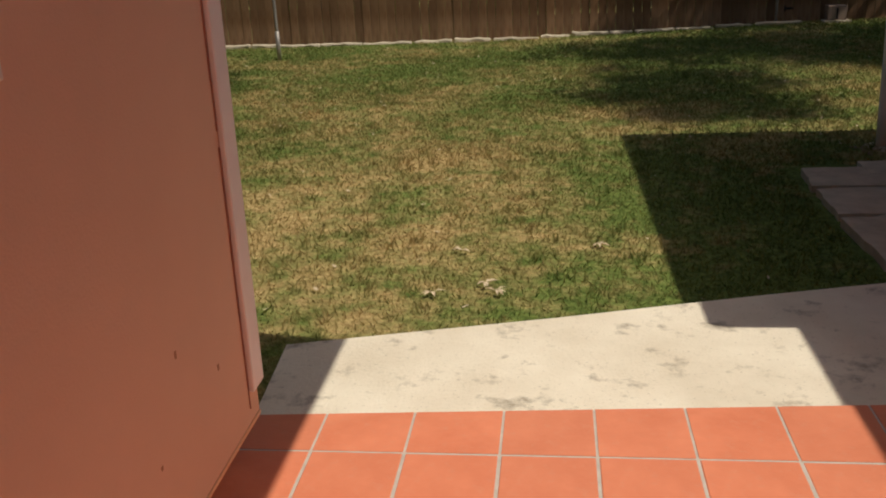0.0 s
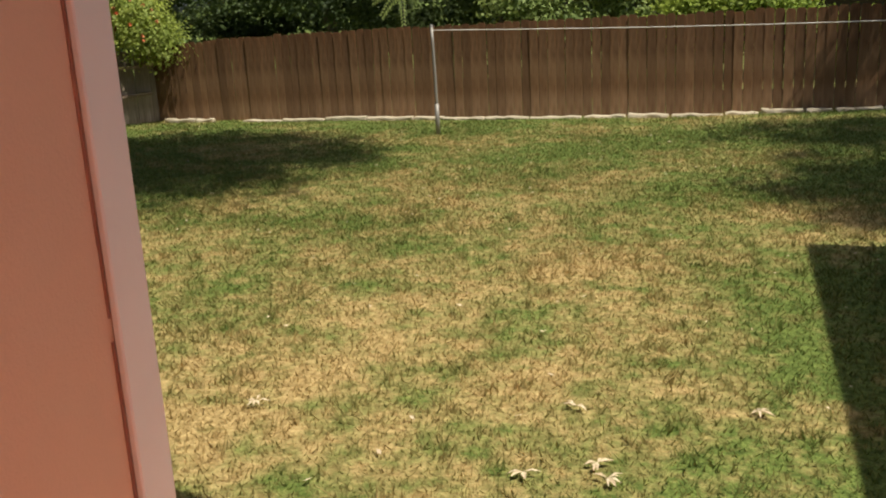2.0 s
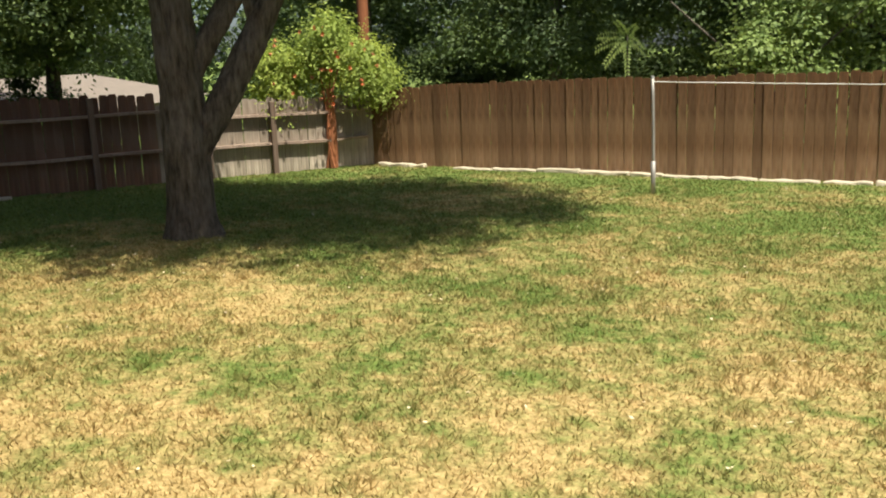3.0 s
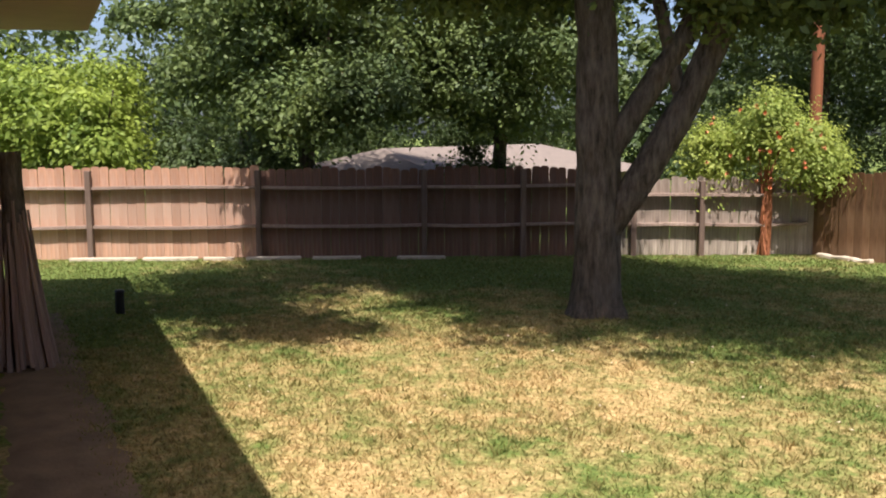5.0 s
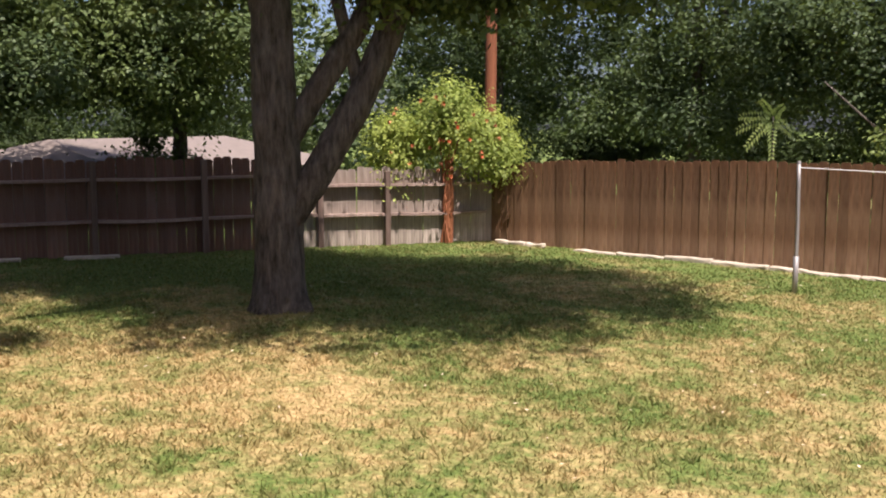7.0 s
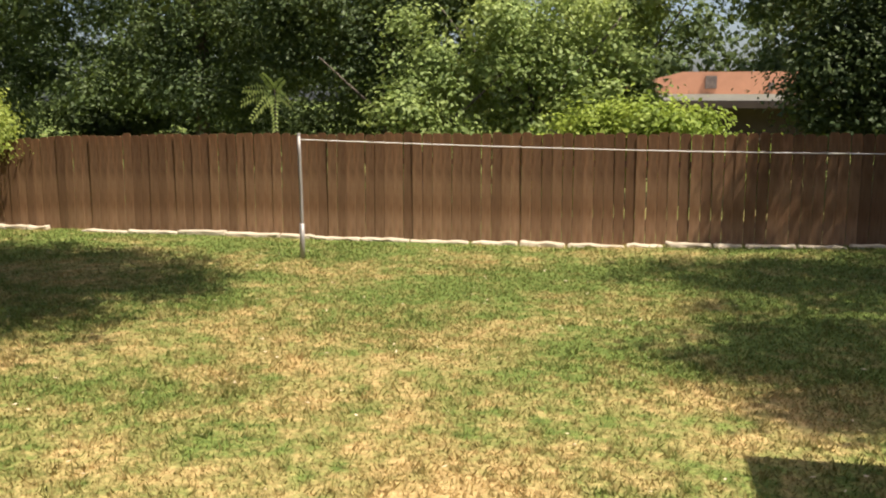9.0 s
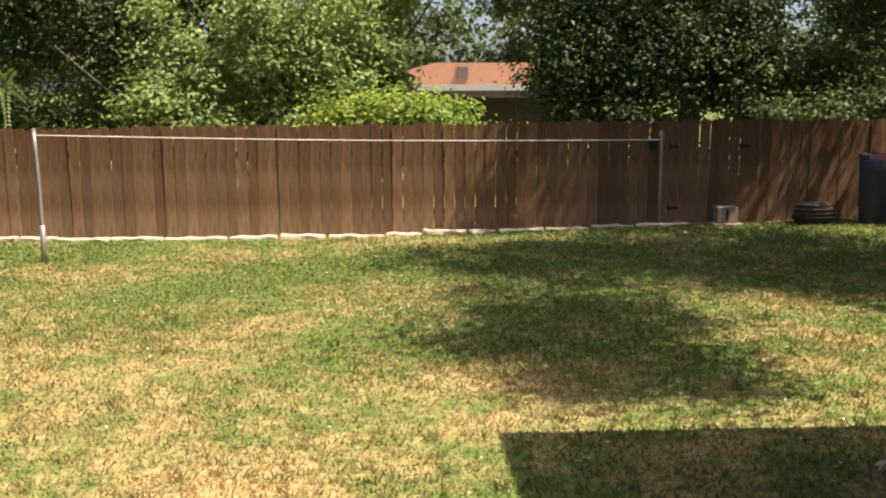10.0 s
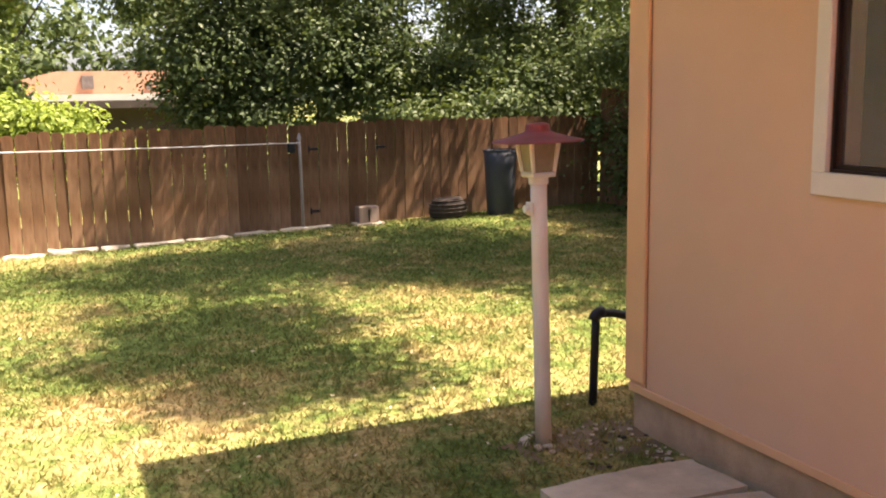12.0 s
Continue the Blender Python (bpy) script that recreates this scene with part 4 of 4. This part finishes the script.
def gable_house(at, turn, w, d, wall_h, roof_h, label):
    e = thing("neighbour_house", at, label, "house")
    e.rotation_euler = (0, 0, radians(turn))
    part("wall", box((-w / 2, -d / 2, 0), (w / 2, d / 2, wall_h)), ROOF_GREY, e, "pale outer wall")
    bm = bmesh.new()
    o = 0.4
    v = [bm.verts.new(p) for p in ((-w / 2 - o, -d / 2 - o, wall_h + 0.004), (w / 2 + o, -d / 2 - o, wall_h + 0.004), (w / 2 + o, d / 2 + o, wall_h + 0.004), (-w / 2 - o, d / 2 + o, wall_h + 0.004), (-w / 2 + 1.5, 0, wall_h + roof_h), (w / 2 - 1.5, 0, wall_h + roof_h))]
    for f in ((3, 2, 1, 0), (0, 1, 5, 4), (1, 2, 5), (2, 3, 4, 5), (3, 0, 4)):
        bm.faces.new([v[i] for i in f])
    part("roof", bm, ROOF_GREY, e, "pale grey shingle roof")
    for i in range(3):
        x = -w / 2 + 1.5 + i * (w - 3) / 2
        part("window", box((x - 0.5, -d / 2 - 0.03, wall_h * 0.45), (x + 0.5, -d / 2 - 0.003, wall_h * 0.85), 0.01), BRONZE, e)


build_neighbour_back()
gable_house((-23.5, 15.5, -0.6), -60, 13.0, 6.0, 1.3, 0.85, "low pale roofed house behind the side fence")


# ---- yard things ----
def build_lamp():
    e = thing("lamp_post", (2.81, 5.0, -0.05), "white painted yard lamp with a red hood", "lamp")
    e.rotation_euler = (0, radians(-1.2), 0)
    part("post", limb(None, [(0, 0, -0.03), (0, 0, 0.7), (0.0, 0, 1.43)], 0.045, 0.043, 2, 16, 0.0), LAMPPAINT, e, "chipped white painted post", smooth=True)
    part("collar", tube([(0, 0, 1.40), (0, 0, 1.435)], [0.052, 0.052], 16), LAMPPAINT, e)
    part("tray", box((-0.068, -0.068, 1.436), (0.068, 0.068, 1.462), 0.006), LAMPPAINT, e, "white lantern base")
    bm = bmesh.new()
    lo = [bm.verts.new((sx * 0.056, sy * 0.056, 1.464)) for sx, sy in ((-1, -1), (1, -1), (1, 1), (-1, 1))]
    hi = [bm.verts.new((sx * 0.076, sy * 0.076, 1.63)) for sx, sy in ((-1, -1), (1, -1), (1, 1), (-1, 1))]
    bm.faces.new(lo[::-1])
    bm.faces.new(hi)
    for i in range(4):
        bm.faces.new((lo[i], lo[(i + 1) % 4], hi[(i + 1) % 4], hi[i]))
    part("lantern_glass", bm, LAMPGLASS, e, "amber textured lantern glass")
    for sx, sy in ((-1, -1), (1, -1), (1, 1), (-1, 1)):
        part("lantern_bar", limb(None, [(sx * 0.06, sy * 0.06, 1.463), (sx * 0.080, sy * 0.080, 1.632)], 0.010, 0.013, 1, 6, 0), LAMPPAINT, e)
    prof = [(0.236, 1.618), (0.232, 1.624), (0.16, 1.640), (0.10, 1.657), (0.070, 1.668), (0.064, 1.676), (0.060, 1.704), (0.045, 1.712)]
    part("hood", tube([(0, 0, z) for _, z in prof], [r for r, _ in prof], 28), LAMPRED, e, "faded red flared hood")
    part("switch_box", box((-0.065, -0.03, 1.24), (-0.043, 0.03, 1.31), 0.006), LAMPPAINT, e)
    part("switch_knob", tube([(-0.085, 0, 1.275), (-0.066, 0, 1.275)], [0.02, 0.024], 10), LAMPPAINT, e)
    rng = random.Random(3)
    for i in range(13):
        a = rng.uniform(0, math.tau)
        rr = rng.uniform(0.065, 0.17)
        bm = bmesh.new()
        bmesh.ops.create_icosphere(bm, subdivisions=1, radius=rng.uniform(0.014, 0.032))
        for v in bm.verts:
            v.co *= rng.uniform(0.75, 1.2)
            v.co.z *= 0.5
        c = part("pebble", bm, FLAG)
        c.location = (2.81 + math.cos(a) * rr, 5.0 + math.sin(a) * rr, -0.04)
        tagged(c, "small pale stone chip at the lamp foot", "stone", "stone chips by the lamp")


def build_rail():
    e = thing("pipe_rail", (3.38, 5.42, -0.06), "black painted pipe stand beside the wall", "pipe")
    part("upright", limb(None, [(0, 0, -0.05), (0.01, 0, 0.3), (0.02, 0, 0.56)], 0.026, 0.026, 2, 12, 0), BLACK, e, smooth=True)
    part("arm", limb(None, [(0.02, 0, 0.56), (0.12, 0, 0.575), (0.34, 0, 0.50), (0.6, -0.03, 0.42)], 0.026, 0.026, 2, 12, 0), BLACK, e, smooth=True)
    part("elbow", limb(None, [(0.0, 0, 0.53), (0.02, 0, 0.57), (0.07, 0, 0.585)], 0.034, 0.034, 2, 12, 0), BLACK, e, smooth=True)
    part("leg", limb(None, [(0.6, -0.03, 0.43), (0.61, -0.03, -0.03)], 0.026, 0.026, 2, 12, 0), BLACK, e, smooth=True)


def build_clothesline():
    e = thing("clothesline_pole", (-4.11, 11.85, -0.15), "thin steel clothesline pole standing in the lawn", "pole", "clothesline poles")
    part("shaft", limb(None, [(0, 0, -0.03), (0.0, 0.0, 0.8), (-0.02, 0, 1.58)], 0.024, 0.022, 1, 10, 0), POLE, e, smooth=True)
    part("foot", limb(None, [(0, 0, -0.02), (0, 0, 0.45)], 0.033, 0.033, 1, 10, 0), POLE, e, smooth=True)
    part("cap", tube([(-0.02, 0, 1.575), (-0.02, 0, 1.60)], [0.027, 0.02], 10), POLE, e)
    p = thing("clothesline_pole", (3.77, 13.52, -0.01), "thin steel clothesline pole against the fence", "pole", "clothesline poles")
    part("shaft", limb(None, [(0, 0, -0.03), (0, 0, 0.7), (-0.01, 0, 1.26)], 0.022, 0.020, 1, 10, 0), POLE, p, smooth=True)
    part("cap", tube([(-0.01, 0, 1.25), (-0.01, 0, 1.33)], [0.035, 0.012], 10), POLE, p)
    part("pulley", box((-0.17, 0.0, 1.06), (-0.06, 0.08, 1.20), 0.02), BLACK, p, "small dark pulley box")
    a, c2 = Vector((-4.13, 11.85, 1.37)), Vector((3.76, 13.5, 1.19))
    pts = [a.lerp(c2, i / 30) - Vector((0, 0, 0.035 * math.sin(math.pi * i / 30))) for i in range(31)]
    line = part("clothesline", tube(pts, [0.0065] * 31, 6), CORD)
    tagged(line, "pale cord strung between two poles", "clothesline")


def build_edging():
    rng = random.Random(17)
    x = -9.9
    while x < 4.0:
        w = rng.uniform(0.35, 0.85)
        if rng.random() < 0.93:
            h = rng.uniform(0.05, 0.085)
            bm = box((0, -rng.uniform(0.05, 0.09), 0), (w, 0.06, h), 0.014)
            bmesh.ops.subdivide_edges(bm, edges=[e for e in bm.edges if abs(e.verts[0].co.x - e.verts[1].co.x) > 0.2], cuts=4)
            for v in bm.verts:
                v.co += Vector((0, noise.noise((v.co.x * 5 + x, 1, v.co.z * 9)) * 0.035, noise.noise((v.co.x * 5 + x, 5, 0)) * 0.03))
            s = part("edging_stone", bm, STONE)
            s.location = (x, 13.52 - rng.uniform(0, 0.04), ground_z(x, 13.5) - 0.02)
            s.rotation_euler = (0, rng.uniform(-0.02, 0.02), rng.uniform(-0.04, 0.04))
            tagged(s, "pale weathered edging stone along the fence foot", "stone", "edging stones")
        x += w + rng.uniform(0.01, 0.05)
    d = Vector((0.58, 1.0, 0)).normalized()
    for s0, ln in ((0.2, 1.1), (1.4, 0.9), (2.4, 0.5), (3.1, 0.9), (4.2, 0.8), (5.6, 0.8)):
        p = Vector((-16.5, 2.75, 0)) + d * s0 + Vector((0.16, -0.1, 0))
        bm = box((0, -0.05, 0), (ln, 0.05, 0.07), 0.014)
        s = part("edging_stone", bm, STONE)
        s.location = (p.x, p.y, ground_z(p.x, p.y) - 0.015)
        s.rotation_euler = (0, 0, math.atan2(d.y, d.x) + rng.uniform(-0.05, 0.05))
        tagged(s, "pale weathered edging stone along the fence foot", "stone", "edging stones")


def build_flagstones():
    rng = random.Random(9)
    rows = ((1.93, 2.62, 2.14, 2.98), (2.66, 3.34, 2.2, 2.9), (1.92, 2.60, 3.02, 3.66), (2.64, 3.34, 2.94, 3.95), (1.95, 2.6, 3.70, 4.22), (2.42, 3.33, 3.99, 4.42))
    for x0, x1, y0, y1 in rows:
        if y0 < patio_edge(x1) + 0.03:
            y0 = patio_edge(x1) + 0.04
        corners = [(x0 + rng.uniform(0, 0.05), y0 + rng.uniform(0, 0.03)), (x1 - rng.uniform(0, 0.03), y0 + rng.uniform(0, 0.03)), (x1 - rng.uniform(0, 0.04), y1 - rng.uniform(0, 0.05)), ((x0 + x1) / 2, y1 + rng.uniform(-0.03, 0.03)), (x0 + rng.uniform(0, 0.05), y1 - rng.uniform(0, 0.08))]
        poly = []
        for (ax, ay), (bx, by) in zip(corners, corners[1:] + corners[:1]):
            for k in range(9):
                px, py = ax + (bx - ax) * k / 9, ay + (by - ay) * k / 9
                chip = 0.035 * max(0.0, noise.noise((px * 5, py * 5, 3.0))) + 0.012 * abs(noise.noise((px * 21, py * 21, 7.0)))
                cx, cy = (x0 + x1) / 2 - px, (y0 + y1) / 2 - py
                ln = math.hypot(cx, cy)
                poly.append((px + cx / ln * chip, py + cy / ln * chip))
        s = part("paver", prism(poly, -0.08, 0.004 + rng.uniform(-0.008, 0.014), 0.009), FLAG)
        tagged(s, "worn uneven concrete paver beside the wall", "paver", "pavers")
    for i in range(60):
        bm = bmesh.new()
        bmesh.ops.create_icosphere(bm, subdivisions=1, radius=rng.uniform(0.008, 0.022))
        for v in bm.verts:
            v.co *= rng.uniform(0.7, 1.25)
            v.co.z *= 0.45
        c = part("rubble", bm, FLAG if rng.random() < 0.75 else ROCK)
        c.location = (rng.triangular(2.85, 3.37, 3.34), rng.uniform(4.4, 5.12), -0.042)
        tagged(c, "small broken stone by the footing", "stone", "rubble along the footing")


def build_fence_foot_things():
    e = thing("water_box", (4.68, 13.45, 0.0), "small grey-brown utility box on a pale base", "utility box")
    part("body", box((-0.15, -0.1, 0.04), (0.15, 0.1, 0.27), 0.012), WOOD_RAIL, e)
    part("base", box((-0.2, -0.15, -0.01), (0.22, 0.12, 0.038), 0.01), STONE, e, "pale base slab")
    part("slot", box((-0.012, -0.104, 0.06), (0.012, -0.1005, 0.23)), BLACK, e)
    e = thing("basket", (5.9, 13.38, 0.02), "dark brown rounded basket lying against the fence", "basket")
    bm = bmesh.new()
    rings = []
    for z, r in ((-0.02, 0.20), (0.03, 0.25), (0.11, 0.285), (0.20, 0.28), (0.27, 0.235), (0.30, 0.20)):
        rings.append([bm.verts.new((math.cos(k * math.tau / 24) * r, math.sin(k * math.tau / 24) * r * 0.62, z + 0.012 * math.cos(k * math.tau / 24))) for k in range(24)])
    for r1, r2 in zip(rings, rings[1:]):
        for k in range(24):
            bm.faces.new((r1[k], r1[(k + 1) % 24], r2[(k + 1) % 24], r2[k]))
    bm.faces.new(rings[0][::-1])
    bm.faces.new(rings[-1])
    part("body", bm, ROCK, e, smooth=True)
    for z, r in ((0.045, 0.262), (0.10, 0.288), (0.155, 0.29), (0.21, 0.284), (0.265, 0.246)):
        hoop = [(math.cos(k * math.tau / 24) * r, math.sin(k * math.tau / 24) * r * 0.62, z) for k in range(25)]
        part("band", tube(hoop, [0.011] * 25, 5), ROCK, e)
    e = thing("grey_bin", (6.72, 13.3, 0.03), "dark grey plastic bin standing in the corner", "bin")
    bm = bmesh.new()
    rings = []
    for z, r in ((0, 0.18), (0.03, 0.20), (0.75, 0.235), (0.95, 0.245), (0.95, 0.22), (0.9, 0.21)):
        rings.append([bm.verts.new((math.cos(k * math.tau / 20) * r, math.sin(k * math.tau / 20) * r, z)) for k in range(20)])
    for r1, r2 in zip(rings, rings[1:]):
        for k in range(20):
            bm.faces.new((r1[k], r1[(k + 1) % 20], r2[(k + 1) % 20], r2[k]))
    bm.faces.new(rings[0][::-1])
    bm.faces.new(rings[-1])
    part("body", bm, GREY_BIN, e, smooth=True)
    part("rim", tube([(0, 0, 0.93), (0, 0, 0.965)], [0.258, 0.258], 20, cap=False), GREY_BIN, e)


def build_bundle():
    e = thing("dry_palm", (-8.6, 1.12, -0.12), "dead palm skirt of dry fronds beside the house", "palm")
    part("trunk", limb(None, [(0, 0, -0.03), (-0.02, -0.03, 0.9), (-0.06, -0.06, 1.9)], 0.13, 0.10, 3, 12, 0.1), BARK, e)
    rng = random.Random(6)
    for i in range(30):
        a = rng.uniform(0, math.tau)
        p = Vector((math.cos(a), math.sin(a), 0))
        r = rng.uniform(0.18, 0.30)
        z1 = rng.uniform(1.0, 1.5)
        part("frond", limb(None, [tuple(p * r + Vector((0, 0, rng.uniform(-0.02, 0.1)))), tuple(p * r * 0.75 + Vector((-0.02, -0.03, 0.55))), tuple(p * 0.12 + Vector((-0.05, -0.05, z1)))], 0.026, 0.012, i, 5, 0.2), WOOD_RAIL, e)
    q = thing("stub_post", (-10.9, 2.42, -0.13), "short dark post standing in the lawn", "post")
    part("shaft", limb(None, [(0, 0, -0.03), (0, 0, 0.15), (0.01, 0, 0.27)], 0.055, 0.05, 3, 10, 0.03), BLACK, q)
    part("cap", tube([(0.01, 0, 0.26), (0.01, 0, 0.285)], [0.062, 0.045], 10), BLACK, q)


def build_frond_plant():
    e = thing("frond_plant", (-5.8, 15.3, -0.15), "light green feathery frond behind the fence", "plant")
    e.scale = (0.8, 0.8, 1.04)
    part("stem", limb(None, [(0, 0, -0.05), (0.03, -0.05, 1.2), (0.0, -0.1, 2.1)], 0.02, 0.012, 4, 6), BARK, e)
    rng = random.Random(44)
    for i, (dx, dz) in enumerate(((-0.55, 0.15), (-0.4, -0.3), (0.3, 0.3), (-0.15, 0.38), (0.45, -0.1), (-0.6, -0.05), (0.1, -0.45))):
        bm = bmesh.new()
        o, d = Vector((0, -0.1, 2.05)), Vector((dx, -0.25, dz))
        for k in range(1, 12):
            c = o + d * (k / 11) + Vector((0, 0, -0.12 * (k / 11) ** 2))
            for sgn in (-1, 1):
                side = Vector((-dz, 0.1, dx)).normalized() * sgn
                ln = 0.14 * (1 - 0.5 * k / 11) * rng.uniform(0.8, 1.1)
                t = d.normalized()
                vs = [bm.verts.new(q) for q in (c, c + side * ln * 0.5 + t * 0.045, c + side * ln + t * 0.03 + Vector((0, 0, -0.02)), c + side * ln * 0.5 - t * 0.004)]
                bm.faces.new(vs)
        part("frond", bm, LEAF_PRIVET, e)


def build_dry_leaves():
    rng = random.Random(77)
    spots = [(-0.46, 1.78), (-0.18, 1.92), (-0.12, 1.80), (-0.36, 2.45), (0.45, 2.55), (-1.9, 2.2)]
    for x, y in spots:
        e = thing("dry_leaf", (x, y, ground_z(x, y) + 0.03), "curled pale dry leaf lying on the grass", "leaf", "dry leaves")
        for i in range(6):
            bm = bmesh.new()
            a = rng.uniform(0, math.tau)
            ln, w = rng.uniform(0.04, 0.08), rng.uniform(0.007, 0.013)
            d2, s = Vector((math.cos(a), math.sin(a), 0.25)), Vector((-math.sin(a), math.cos(a), 0))
            v = [bm.verts.new(p) for p in (Vector((0, 0, 0)), d2 * ln * 0.5 + s * w, d2 * ln + Vector((0, 0, -0.02)), d2 * ln * 0.5 - s * w)]
            bm.faces.new(v)
            part("lobe", bm, DRYLEAF, e)
    g = np.random.default_rng(6)
    n = 700
    x, y = g.uniform(-14, 7, n), g.uniform(1.5, 13, n)
    keep = (y > patio_edge(x) + 0.1) & ~((x > 1.9) & (y < 5)) & (x > -15 + 0.58 * (y - 2.75))
    x, y = x[keep], y[keep]
    n = len(x)
    z = np.array([ground_z(a, b2) for a, b2 in zip(x, y)]) + 0.03
    p = np.stack([x, y, z], 1)
    a = g.uniform(0, math.tau, n)
    u = np.stack([np.cos(a), np.sin(a), g.uniform(-0.3, 0.3, n)], 1) * g.uniform(0.01, 0.026, n)[:, None]
    w = np.stack([-np.sin(a), np.cos(a), g.uniform(-0.3, 0.5, n)], 1) * g.uniform(0.005, 0.010, n)[:, None]
    v = np.stack([p - u, p - w, p + u, p + w], 1).reshape(-1, 3)
    tagged(new("leaf_litter", bulk("leaf_litter", v, np.arange(4 * n).reshape(n, 4), DRYLEAF)), "scattered small dry leaves on the lawn", "leaves", kind="stuff")


patch = part("soil_patch", earth([(2.45, 4.7), (2.5, 5.1), (2.85, 5.28), (3.2, 5.32), (3.6, 5.3), (3.6, 4.9), (3.4, 4.4), (2.95, 4.4), (2.65, 4.48)], 0.009, 0.035, 8.0), SOIL)
tagged(patch, "bare brown soil by the lamp and wall corner", "soil", kind="structure")
build_lamp()
build_rail()
build_clothesline()
build_edging()
build_flagstones()
build_fence_foot_things()
build_bundle()
build_frond_plant()
build_dry_leaves()


# ---- court tiles, one by one ----
def build_tiles():
    p, g = 0.3355, 0.010
    rng = random.Random(2)
    me = bpy.data.meshes.new("tile")
    bm = box((g / 2, g / 2, 0), (p - g / 2, p - g / 2, 0.012), 0.004)
    bm.to_mesh(me)
    bm.free()
    me.materials.append(TILE)
    for i in range(-2, 10):
        for j in range(1, 18):
            o = new("tile", me)
            o.parent = bed
            o.location = (i * p, -j * p, 0.0725 + rng.uniform(-0.001, 0.001))
    for j in range(1, 18):
        part("tile", box((-0.963, -j * p + g / 2, 0.0725), (-2 * p - g / 2, -j * p + p - g / 2, 0.0845), 0.003), TILE, bed)
    for i in range(-3, 10):
        x0, x1 = max(i * p + g / 2, -0.963), (i + 1) * p - g / 2
        e0, e1 = 0.31 + 0.066 * x0, 0.31 + 0.066 * x1
        part("tile", prism([(x0, g / 2), (x1, g / 2), (x1, e1), (x0, e0)], 0.0725, 0.0845, 0.003), TILE, bed)


build_tiles()
